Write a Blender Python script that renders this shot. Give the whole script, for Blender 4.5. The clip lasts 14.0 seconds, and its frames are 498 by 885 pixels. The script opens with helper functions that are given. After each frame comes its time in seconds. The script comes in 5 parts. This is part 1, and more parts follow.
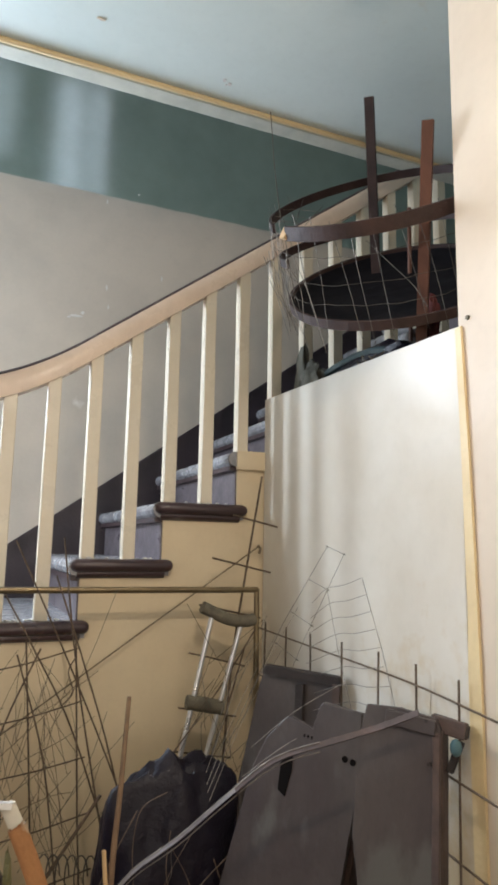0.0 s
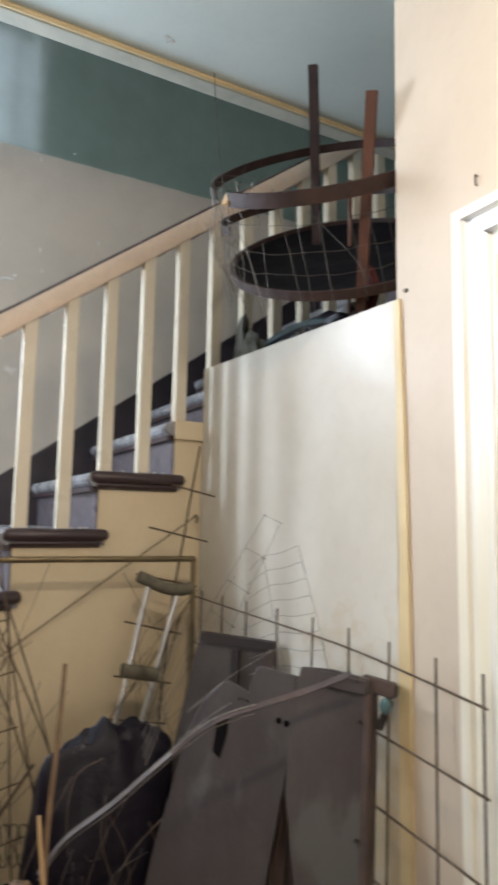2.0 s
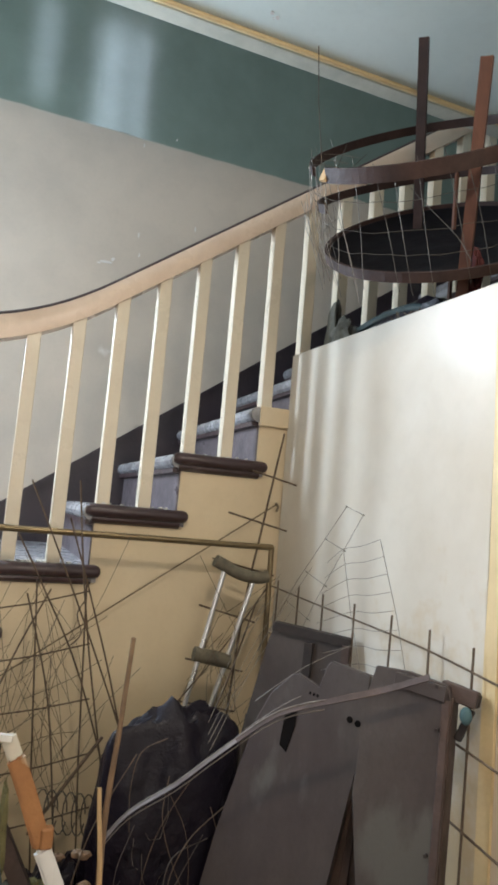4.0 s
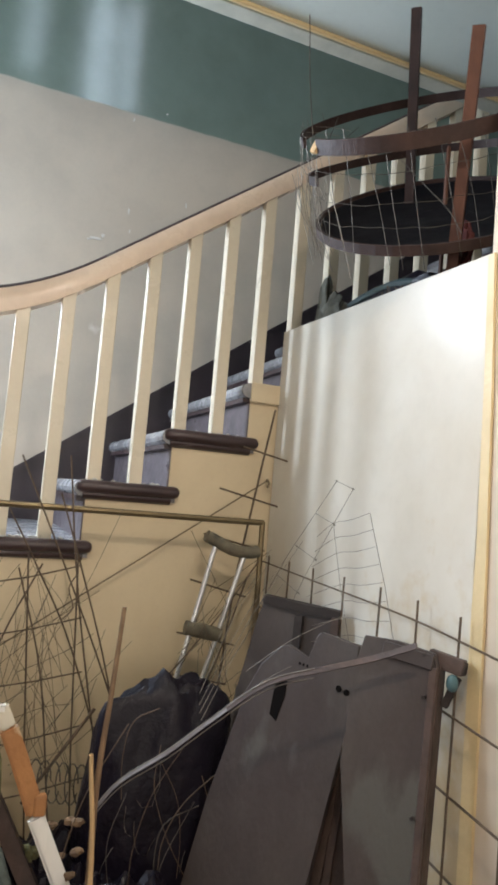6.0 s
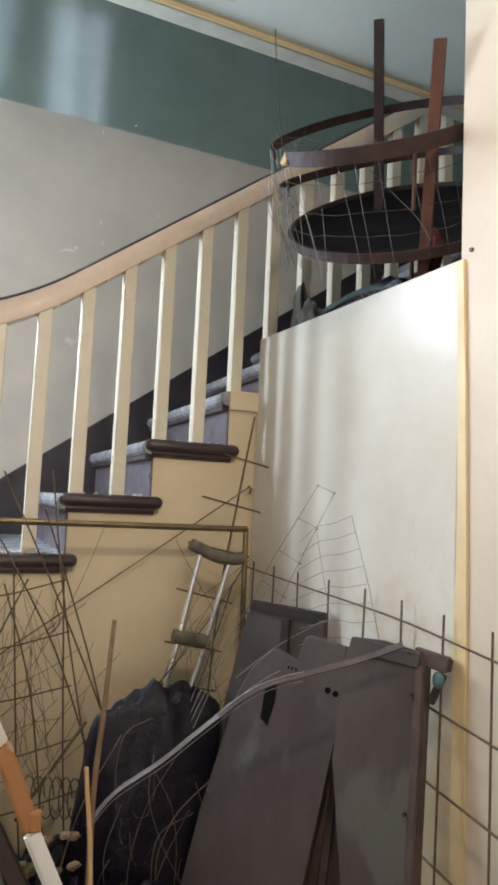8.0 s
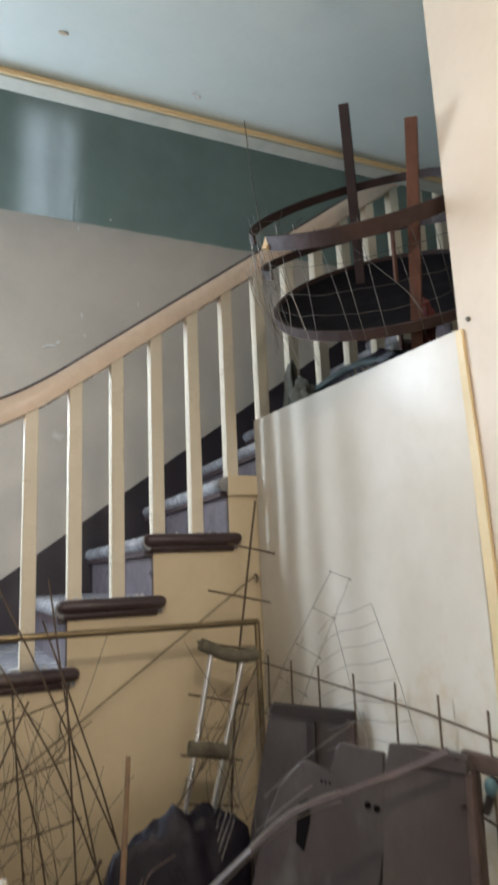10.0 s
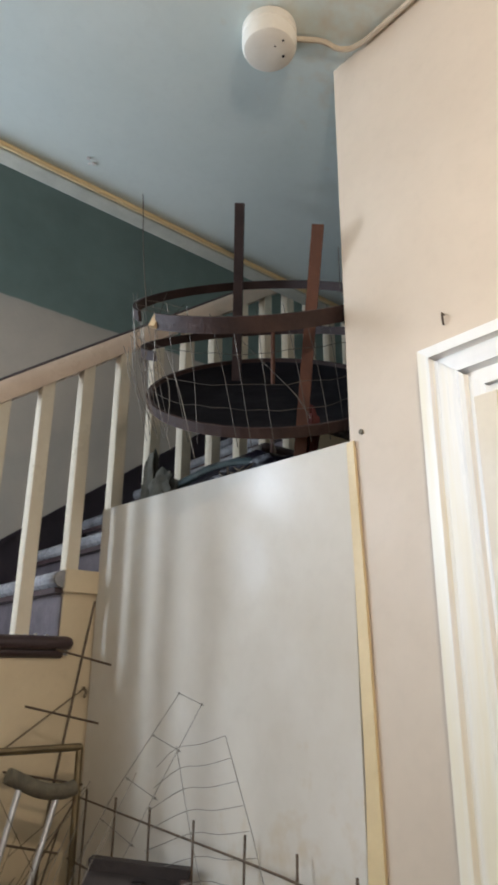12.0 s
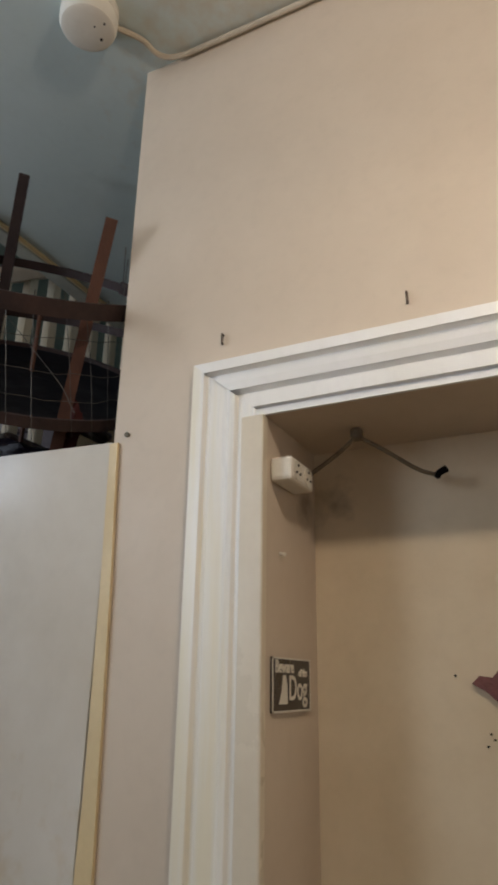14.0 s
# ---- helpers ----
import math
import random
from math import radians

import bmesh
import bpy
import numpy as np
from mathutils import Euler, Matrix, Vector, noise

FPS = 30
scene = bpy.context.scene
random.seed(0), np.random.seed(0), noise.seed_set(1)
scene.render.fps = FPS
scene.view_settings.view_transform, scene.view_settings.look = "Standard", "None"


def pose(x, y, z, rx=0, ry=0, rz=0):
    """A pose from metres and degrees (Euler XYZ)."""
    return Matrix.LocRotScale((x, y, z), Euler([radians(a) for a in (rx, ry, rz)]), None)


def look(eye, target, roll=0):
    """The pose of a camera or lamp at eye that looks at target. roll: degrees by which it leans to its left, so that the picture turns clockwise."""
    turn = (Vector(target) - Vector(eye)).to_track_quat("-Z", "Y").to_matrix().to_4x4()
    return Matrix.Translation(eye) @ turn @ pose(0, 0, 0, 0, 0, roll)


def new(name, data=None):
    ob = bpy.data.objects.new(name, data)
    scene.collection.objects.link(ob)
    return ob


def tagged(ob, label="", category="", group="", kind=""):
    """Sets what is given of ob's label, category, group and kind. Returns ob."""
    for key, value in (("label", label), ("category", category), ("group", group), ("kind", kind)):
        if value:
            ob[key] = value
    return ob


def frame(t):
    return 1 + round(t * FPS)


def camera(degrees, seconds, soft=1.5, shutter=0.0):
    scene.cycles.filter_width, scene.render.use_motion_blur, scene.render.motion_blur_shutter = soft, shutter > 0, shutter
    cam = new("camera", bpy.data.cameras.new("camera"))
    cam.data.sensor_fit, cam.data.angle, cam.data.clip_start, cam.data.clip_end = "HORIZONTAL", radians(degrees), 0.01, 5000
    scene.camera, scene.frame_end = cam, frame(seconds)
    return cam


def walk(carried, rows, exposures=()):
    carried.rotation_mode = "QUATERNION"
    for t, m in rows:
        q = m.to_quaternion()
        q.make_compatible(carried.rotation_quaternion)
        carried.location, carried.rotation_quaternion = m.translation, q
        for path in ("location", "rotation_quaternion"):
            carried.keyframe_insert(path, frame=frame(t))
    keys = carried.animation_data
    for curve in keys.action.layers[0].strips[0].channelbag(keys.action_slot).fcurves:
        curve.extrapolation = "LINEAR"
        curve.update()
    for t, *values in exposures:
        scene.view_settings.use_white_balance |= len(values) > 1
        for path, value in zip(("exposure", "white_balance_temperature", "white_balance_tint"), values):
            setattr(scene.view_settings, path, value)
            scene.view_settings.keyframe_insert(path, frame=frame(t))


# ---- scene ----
cam = camera(41.1, 14.0, soft=3.2, shutter=0.4)
METRES, EYE, TILT, LEAN, TURN = 0.95, 1.5, 0.0, 0.0, -24.8
PATH = [
    (0, (0.286, 0.409, 1.506), (1.058, 2.228, 1.816), 1.0),
    (0.5, (0.283, 0.413, 1.507), (1.041, 2.242, 1.786), 0.6),
    (1, (0.292, 0.413, 1.508), (1.046, 2.245, 1.785), 0.6),
    (1.5, (0.29, 0.414, 1.503), (1.056, 2.244, 1.758), 0.6),
    (2, (0.28, 0.415, 1.495), (1.231, 2.158, 1.729), 1.0),
    (2.2, (0.29, 0.408, 1.499), (1.335, 2.098, 1.725), 1.6),
    (2.5, (0.299, 0.394, 1.515), (1.252, 2.141, 1.707), 2.3),
    (3, (0.267, 0.404, 1.512), (0.809, 2.324, 1.643), 1.5),
    (3.3, (0.256, 0.464, 1.462), (0.786, 2.384, 1.636), 2.0),
    (3.5, (0.266, 0.485, 1.454), (0.945, 2.351, 1.685), 4.4),
    (3.7, (0.308, 0.463, 1.471), (1.018, 2.319, 1.699), 4.8),
    (5.8, (0.323, 0.447, 1.461), (1.052, 2.304, 1.603), 5.3),
    (6, (0.319, 0.453, 1.452), (1.059, 2.304, 1.613), 4.8),
    (6.5, (0.326, 0.442, 1.461), (1.067, 2.292, 1.63), 3.9),
    (7, (0.322, 0.44, 1.459), (1.068, 2.289, 1.61), 3.9),
    (7.5, (0.32, 0.439, 1.46), (1.06, 2.292, 1.607), 3.9),
    (7.7, (0.309, 0.436, 1.46), (1.076, 2.276, 1.621), 3.7),
    (9.8, (0.294, 0.46, 1.504), (1.154, 2.238, 1.816), -1.7),
    (10, (0.306, 0.51, 1.517), (1.12, 2.296, 1.9), -2.5),
    (10.5, (0.354, 0.599, 1.548), (1.182, 2.315, 2.157), -2.2),
    (11, (0.366, 0.621, 1.546), (1.337, 2.231, 2.228), -1.9),
    (11.5, (0.338, 0.643, 1.558), (1.391, 2.2, 2.243), -0.8),
    (12, (0.304, 0.68, 1.562), (1.513, 2.137, 2.206), 0.4),
    (12.5, (0.279, 0.727, 1.556), (1.592, 2.094, 2.195), 1.2),
    (13, (0.269, 0.757, 1.547), (1.763, 1.924, 2.185), 1.0),
    (13.5, (0.28, 0.728, 1.557), (1.901, 1.698, 2.214), 1.3),
    (14, (0.28, 0.728, 1.556), (1.964, 1.569, 2.233), 1.0),
]
walk(cam, [(t, look(eye, target, roll)) for t, eye, target, roll in PATH],
     exposures=[(0.0, -0.3, 6300, 14), (1.5, -0.35, 6300, 14), (2.0, -0.36, 6250, 14), (2.5, -0.85, 6300, 14), (3.0, -0.1, 5950, 13), (3.5, -0.22, 6100, 12), (6.0, -0.18, 6200, 13), (7.7, -0.25, 6200, 13), (10.0, -0.5, 6250, 13), (11.0, -0.57, 6250, 15), (12.5, -1.0, 6250, 15), (13.2, -1.35, 6400, 15), (14.0, -1.58, 6450, 16)])

# ---- light ----
world = bpy.data.worlds.new("sky")
scene.world = world
world.use_nodes = True
wn = world.node_tree.nodes
sky = wn.new("ShaderNodeTexSky")
sky.sky_type = 'NISHITA'
sky.sun_disc = False
sky.sun_elevation, sky.sun_rotation = radians(40), radians(-30)
world.node_tree.links.new(sky.outputs[0], wn["Background"].inputs[0])
wn["Background"].inputs[1].default_value = 0.08


def area_lamp(name, eye, target, w, hgt, watts, col):
    d = bpy.data.lights.new(name, 'AREA')
    d.shape, d.size, d.size_y, d.energy, d.color = 'RECTANGLE', w, hgt, watts, col
    ob = new(name, d)
    ob.matrix_world = look(eye, target)
    return ob


# daylight in the window openings, added fill in the hall, and its pendant bulb
area_lamp("stair_window_daylight", (-0.32, 3.47, 2.43), (-0.32, 0, 2.0), 0.26, 0.85, 88, (0.74, 0.88, 1.0))
area_lamp("landing_window_daylight", (0.99, 0.66, 5.05), (0.99, 3.4, 4.6), 0.46, 1.2, 17, (0.78, 0.92, 1.0))
area_lamp("landing_side_pane_daylight", (0.34, 0.66, 5.2), (0.34, 3.4, 4.7), 0.14, 0.9, 3, (0.78, 0.92, 1.0))
# warm fill added behind the camera to even out the walls
area_lamp("south_fill_light", (0.30, -2.93, 1.75), (0.30, 0.0, 1.8), 1.3, 1.3, 34, (1.0, 0.90, 0.77))
# weak neutral fill added from the west side, no known source there
area_lamp("west_fill_light", (-2.33, 0.75, 1.7), (0, 0.75, 1.75), 1.15, 1.4, 12, (0.95, 0.95, 0.95))
area_lamp("landing_side_daylight", (-1.33, 2.95, 2.3), (0.4, 2.75, 1.7), 0.7, 1.2, 66, (0.74, 0.88, 1.0))
bulb = bpy.data.lights.new("hall_bulb", 'POINT')
bulb.energy, bulb.color, bulb.shadow_soft_size = 23, (1.0, 0.84, 0.65), 0.04
new("hall_bulb", bulb).location = (0.52, 0.66, 2.53)
# most of the bulb's light leaves downwards, out of its holder
down = bpy.data.lights.new("hall_bulb_downlight", 'AREA')
down.shape, down.size, down.energy, down.color = 'DISK', 0.09, 12, (1.0, 0.86, 0.68)
new("hall_bulb_downlight", down).location = (0.52, 0.66, 2.50)


# ---- materials ----
def mat(name, base, dark=None, rough=0.5, scale=6.0, amount=0.6, bump=0.15, fine=90.0, metal=0.0, spots=None, spot_at=0.66,
        spot_scale=3.0, stretch=(1, 1, 1), coat=0.0, split=None, vary=0.0, worn=None, fleck=0.08, gloss=0.5):
    """Paint, wood or metal: large blotches between base and dark, fine grain in the relief, and optional spots of wear."""
    m = bpy.data.materials.new(name)
    m.use_nodes = True
    nt = m.node_tree
    n, ln = nt.nodes, nt.links
    b = n["Principled BSDF"]
    tc = n.new("ShaderNodeTexCoord")
    mp = n.new("ShaderNodeMapping")
    mp.inputs["Scale"].default_value = stretch
    ln.new(tc.outputs["Object"], mp.inputs[0])
    big = n.new("ShaderNodeTexNoise")
    big.inputs["Scale"].default_value, big.inputs["Detail"].default_value, big.inputs["Roughness"].default_value = scale, 6, 0.62
    small = n.new("ShaderNodeTexNoise")
    small.inputs["Scale"].default_value, small.inputs["Detail"].default_value = fine, 4
    for t in (big, small):
        ln.new(mp.outputs[0], t.inputs[0])

    def mixer(fac, a, c):
        x = n.new("ShaderNodeMix")
        x.data_type = 'RGBA'
        for k, v in ((0, fac), (6, a), (7, c)):
            if isinstance(v, bpy.types.NodeSocket):
                ln.new(v, x.inputs[k])
            else:
                x.inputs[k].default_value = v if k == 0 else (*v, 1)
        return x.outputs[2]

    def ramp(v, lo, hi, top=1.0):
        r = n.new("ShaderNodeMapRange")
        ln.new(v, r.inputs[0])
        for k, val in zip((1, 2, 3, 4), (lo, hi, 0.0, top)):
            r.inputs[k].default_value = val
        return r.outputs[0]

    def math_node(op, a, c):
        x = n.new("ShaderNodeMath")
        x.operation = op
        for k, v in ((0, a), (1, c)):
            if isinstance(v, bpy.types.NodeSocket):
                ln.new(v, x.inputs[k])
            else:
                x.inputs[k].default_value = v
        return x.outputs[0]

    dark = dark or tuple(0.72 * c for c in base)
    ground = base
    if split:
        # another paint above a brushed line at a height
        at, above = split
        xyz = n.new("ShaderNodeSeparateXYZ")
        ln.new(tc.outputs["Object"], xyz.inputs[0])
        wob = n.new("ShaderNodeTexNoise")
        wob.inputs["Scale"].default_value = 9
        ln.new(tc.outputs["Object"], wob.inputs[0])
        edge = math_node('ADD', xyz.outputs[2], math_node('MULTIPLY', wob.outputs[0], 0.012))
        over = ramp(edge, at + 0.002, at + 0.012)
        ground = mixer(over, base, above)
        dark = mixer(over, dark, tuple(0.78 * c for c in above))
    col = mixer(ramp(big.outputs[0], 0.38, 0.68, amount), ground, dark)
    col = mixer(ramp(small.outputs[0], 0.5, 0.75, fleck), col, tuple(0.6 * c for c in base))
    if spots:
        sp = n.new("ShaderNodeTexNoise")
        sp.inputs["Scale"].default_value, sp.inputs["Detail"].default_value = spot_scale, 8
        ln.new(mp.outputs[0], sp.inputs[0])
        col = mixer(ramp(sp.outputs[0], spot_at, spot_at + 0.04, 0.85), col, spots)
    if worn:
        # a patch of scuffs, grime and tint round a point, broken up by scratches
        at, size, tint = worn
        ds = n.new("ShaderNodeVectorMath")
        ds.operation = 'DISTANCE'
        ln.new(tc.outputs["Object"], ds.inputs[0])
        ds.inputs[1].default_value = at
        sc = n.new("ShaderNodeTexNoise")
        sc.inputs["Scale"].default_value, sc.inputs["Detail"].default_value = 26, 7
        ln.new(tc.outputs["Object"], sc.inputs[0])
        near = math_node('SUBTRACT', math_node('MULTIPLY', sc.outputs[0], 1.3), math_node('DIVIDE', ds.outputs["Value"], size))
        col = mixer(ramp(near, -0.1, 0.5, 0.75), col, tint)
    if vary:
        oi = n.new("ShaderNodeObjectInfo")
        col = mixer(math_node('MULTIPLY', oi.outputs["Random"], vary), col, tuple(0.4 * c for c in base))
    ln.new(col, b.inputs["Base Color"])
    ln.new(ramp(big.outputs[0], 0.3, 0.7, 1.0), b.inputs["Roughness"])
    rr = b.inputs["Roughness"].links[0].from_node
    rr.inputs[3].default_value, rr.inputs[4].default_value = max(0.03, rough - 0.08), rough + 0.12
    if split:
        glossy = n.new("ShaderNodeMix")
        for k, v in ((0, over), (2, rr.outputs[0])):
            ln.new(v, glossy.inputs[k])
        glossy.inputs[3].default_value = 0.10
        ln.new(glossy.outputs[0], b.inputs["Roughness"])
    b.inputs["Metallic"].default_value = metal
    b.inputs["Specular IOR Level"].default_value = gloss
    if coat:
        b.inputs["Coat Weight"].default_value, b.inputs["Coat Roughness"].default_value = coat, 0.12
    if bump:
        bp = n.new("ShaderNodeBump")
        bp.inputs["Strength"].default_value, bp.inputs["Distance"].default_value = bump, 0.004
        ln.new(math_node('ADD', small.outputs[0], math_node('MULTIPLY', big.outputs[0], 3.0)), bp.inputs["Height"])
        ln.new(bp.outputs[0], b.inputs["Normal"])
    return m


STAIR_WALL = mat("stair_wall_paint", (0.55, 0.485, 0.405), (0.44, 0.395, 0.335), 0.42, 3.0, 0.8, 0.10, 60, spots=(0.68, 0.66, 0.62),
                 spot_at=0.70, split=(3.150, (0.225, 0.29, 0.255)))
CREAM_WALL = mat("cream_gloss_wall", (0.61, 0.51, 0.395), (0.53, 0.435, 0.33), 0.5, 2.2, 0.8, 0.08, 45, gloss=0.3, spots=(0.72, 0.66, 0.58), spot_at=0.72, worn=((1.385, 1.165, 1.862), 0.06, (0.22, 0.17, 0.12)))
# the panel's patch is a browner tint, strongest low by the wall's end
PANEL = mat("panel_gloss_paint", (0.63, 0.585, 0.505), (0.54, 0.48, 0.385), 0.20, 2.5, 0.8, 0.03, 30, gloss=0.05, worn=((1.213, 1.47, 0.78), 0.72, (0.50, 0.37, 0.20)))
CEILING = mat("ceiling_blue_paint", (0.66, 0.745, 0.725), (0.55, 0.64, 0.62), 0.45, 1.6, 0.8, 0.1, 50, spots=(0.52, 0.58, 0.57), spot_at=0.70, worn=((1.36, 0.98, 2.89), 0.80, (0.56, 0.49, 0.37)))
CEIL_TAN = mat("ceiling_tan_stain", (0.62, 0.55, 0.44), (0.48, 0.42, 0.33), 0.6, 5, 0.8, 0.25, 60)
STRING = mat("string_cream_paint", (0.67, 0.55, 0.365), (0.58, 0.46, 0.29), 0.4, 3.5, 0.7, 0.08, 70, spots=(0.45, 0.33, 0.18), spot_at=0.72)
CREAM = mat("cream_gloss_trim", (0.70, 0.62, 0.48), (0.62, 0.53, 0.39), 0.3, 8, 0.6, 0.08, 80, vary=0.12)
RAIL = mat("handrail_pink_cream", (0.73, 0.58, 0.45), (0.60, 0.46, 0.35), 0.3, 7, 0.8, 0.08, 80)
WHITE = mat("white_gloss_trim", (0.82, 0.81, 0.79), (0.77, 0.73, 0.63), 0.28, 3, 0.5, 0.06, 60, stretch=(1, 1, 0.3))
YELLOW = mat("aged_yellow_paint", (0.68, 0.53, 0.29), (0.58, 0.44, 0.24), 0.5, 9, 0.7, 0.2, 90)
PALE = mat("pale_moulding_paint", (0.52, 0.53, 0.46), (0.38, 0.40, 0.35), 0.5, 14, 0.7, 0.15, 80)
DARKWOOD = mat("dark_stair_varnish", (0.062, 0.036, 0.036), (0.028, 0.019, 0.022), 0.34, 9, 0.8, 0.3, 110, stretch=(0.4, 0.4, 1), fleck=0.35, spots=(0.13, 0.11, 0.105), spot_at=0.62, spot_scale=14)
WALLSTRING = mat("blackened_skirting", (0.032, 0.021, 0.028), (0.016, 0.012, 0.016), 0.4, 7, 0.8, 0.3, 90, fleck=0.3, spots=(0.05, 0.042, 0.045), spot_at=0.64, spot_scale=10)
TREADTOP = mat("dusty_tread", (0.34, 0.335, 0.34), (0.09, 0.08, 0.084), 0.26, 10, 0.9, 0.3, 120, fleck=0.35)
RISER = mat("riser_grey_varnish", (0.14, 0.115, 0.122), (0.06, 0.05, 0.055), 0.33, 9, 0.8, 0.2, 110, fleck=0.35)
FLOOR = mat("dusty_floorboards", (0.16, 0.10, 0.06), (0.08, 0.05, 0.03), 0.6, 5, 0.8, 0.3, 90, fleck=0.35)
REDWOOD = mat("red_brown_wood", (0.115, 0.050, 0.031), (0.05, 0.023, 0.017), 0.6, 12, 0.8, 0.3, 120, stretch=(1, 1, 0.25), fleck=0.35, gloss=0.25)
HOOPBROWN = mat("dull_brown_bent_wood", (0.055, 0.032, 0.027), (0.026, 0.017, 0.015), 0.6, 12, 0.8, 0.3, 120, fleck=0.35, gloss=0.25)
HOOP = mat("dark_bent_wood", (0.036, 0.019, 0.016), (0.016, 0.010, 0.009), 0.6, 14, 0.8, 0.3, 120, fleck=0.35, gloss=0.25)
BLACK = mat("black_plastic_tub", (0.007, 0.006, 0.008), (0.011, 0.010, 0.012), 0.6, 8, 0.6, 0.1, 60, gloss=0.07)
SACK = mat("black_sack_plastic", (0.007, 0.005, 0.010), (0.012, 0.009, 0.015), 0.36, 14, 0.7, 0.8, 34, gloss=0.22)
DARKBATTEN = mat("blackened_batten", (0.030, 0.021, 0.018), (0.014, 0.010, 0.010), 0.6, 14, 0.8, 0.3, 120, fleck=0.35)
JAMB = mat("yellowed_white_jamb", (0.82, 0.81, 0.78), (0.78, 0.70, 0.50), 0.28, 22, 0.85, 0.06, 60, stretch=(1, 1, 0.06))
DOOR = mat("yellowed_cream_door", (0.70, 0.585, 0.415), (0.59, 0.47, 0.305), 0.34, 3.0, 0.9, 0.08, 45, spots=(0.70, 0.64, 0.54), spot_at=0.70,
           worn=((1.405, 1.13, 1.875), 0.08, (0.20, 0.155, 0.11)))
RUST = mat("rusty_wire", (0.145, 0.10, 0.064), (0.07, 0.05, 0.036), 0.65, 30, 0.8, 0.2, 200, metal=0.4, fleck=0.35)
WIRE = mat("dull_galvanised_wire", (0.12, 0.105, 0.088), (0.055, 0.045, 0.036), 0.5, 30, 0.8, 0.1, 200, metal=0.6)
FINEWIRE = mat("dull_grey_fine_wire", (0.26, 0.235, 0.20), (0.14, 0.115, 0.09), 0.55, 30, 0.8, 0.1, 200, metal=0.3)
BRASS = mat("tarnished_brass_bar", (0.20, 0.15, 0.08), (0.10, 0.075, 0.045), 0.4, 12, 0.8, 0.15, 120, metal=0.7)
BOARD = mat("weathered_grey_board", (0.070, 0.057, 0.051), (0.030, 0.018, 0.018), 0.46, 3.2, 1.0, 0.3, 110, stretch=(1, 1, 0.45), spots=(0.088, 0.084, 0.074), spot_at=0.57, spot_scale=4.5, fleck=0.4)
BOARDEDGE = mat("worn_board_edge", (0.085, 0.055, 0.046), (0.04, 0.027, 0.023), 0.6, 14, 0.8, 0.3, 120, fleck=0.35)
ALU = mat("scratched_aluminium", (0.72, 0.72, 0.72), (0.55, 0.55, 0.55), 0.32, 20, 0.6, 0.08, 160, metal=0.85)
RUBBER = mat("grey_brown_foam", (0.16, 0.135, 0.09), (0.075, 0.07, 0.055), 0.8, 25, 0.8, 0.4, 140)
STEEL = mat("dusty_steel_strip", (0.24, 0.215, 0.215), (0.11, 0.08, 0.075), 0.5, 6, 0.9, 0.25, 120, metal=0.3, fleck=0.3)
STICK = mat("peeled_stick", (0.22, 0.14, 0.08), (0.11, 0.07, 0.045), 0.6, 20, 0.8, 0.4, 120, fleck=0.35)
ORANGE = mat("orange_handle_wood", (0.46, 0.22, 0.085), (0.28, 0.125, 0.05), 0.5, 9, 0.8, 0.3, 100, spots=(0.55, 0.42, 0.28), spot_at=0.6, spot_scale=9)
PALEWOOD = mat("pale_pine", (0.55, 0.38, 0.20), (0.42, 0.27, 0.13), 0.55, 9, 0.7, 0.2, 100, stretch=(1, 1, 0.3))
CARD = mat("dusty_cardboard", (0.55, 0.45, 0.33), (0.42, 0.33, 0.23), 0.8, 7, 0.8, 0.2, 90, fleck=0.35)
BROWN = mat("brown_board", (0.20, 0.12, 0.075), (0.12, 0.07, 0.045), 0.7, 7, 0.8, 0.3, 90, fleck=0.35)
IVORY = mat("ivory_plastic", (0.76, 0.72, 0.63), (0.66, 0.60, 0.48), 0.35, 12, 0.5, 0.03, 80, spots=(0.42, 0.36, 0.26), spot_at=0.70, spot_scale=18)
SIGN = mat("brown_black_enamel", (0.035, 0.026, 0.02), (0.05, 0.04, 0.03), 0.3, 12, 0.5, 0.03, 80)
SIGNWHITE = mat("sign_white_print", (0.70, 0.66, 0.56), (0.60, 0.56, 0.46), 0.4, 12, 0.5, 0.02, 80)
LEAF = mat("dried_red_brown_leaf", (0.17, 0.055, 0.045), (0.09, 0.035, 0.03), 0.6, 18, 0.8, 0.4, 120)
CORD = mat("dirty_cord", (0.20, 0.15, 0.09), (0.11, 0.08, 0.05), 0.8, 40, 0.8, 0.3, 200)
CABLE = mat("painted_cable", (0.58, 0.50, 0.38), (0.46, 0.38, 0.28), 0.5, 20, 0.7, 0.2, 120)
FLAKE = mat("bare_plaster", (0.66, 0.65, 0.62), (0.55, 0.54, 0.52), 0.7, 30, 0.6, 0.2, 120)
DUSTYTEAL = mat("dusty_blue_green", (0.10, 0.125, 0.12), (0.05, 0.055, 0.05), 0.6, 18, 0.9, 0.3, 120)
MOSS = mat("dry_moss", (0.20, 0.18, 0.075), (0.11, 0.10, 0.045), 0.9, 40, 0.9, 0.8, 160)
# near-black colour gives holes their dark instead of real depth; also on nails
HOLE = mat("dark_hole", (0.006, 0.005, 0.005), (0.010, 0.009, 0.008), 0.88, 10, 0.5, 0.0, 80, gloss=0.05)
RAG = mat("dusty_grey_rag", (0.11, 0.105, 0.08), (0.045, 0.043, 0.036), 0.8, 14, 0.8, 0.4, 80)
REDRAG = mat("faded_red_cloth", (0.085, 0.026, 0.024), (0.04, 0.017, 0.016), 0.85, 16, 0.9, 0.4, 90, gloss=0.1)
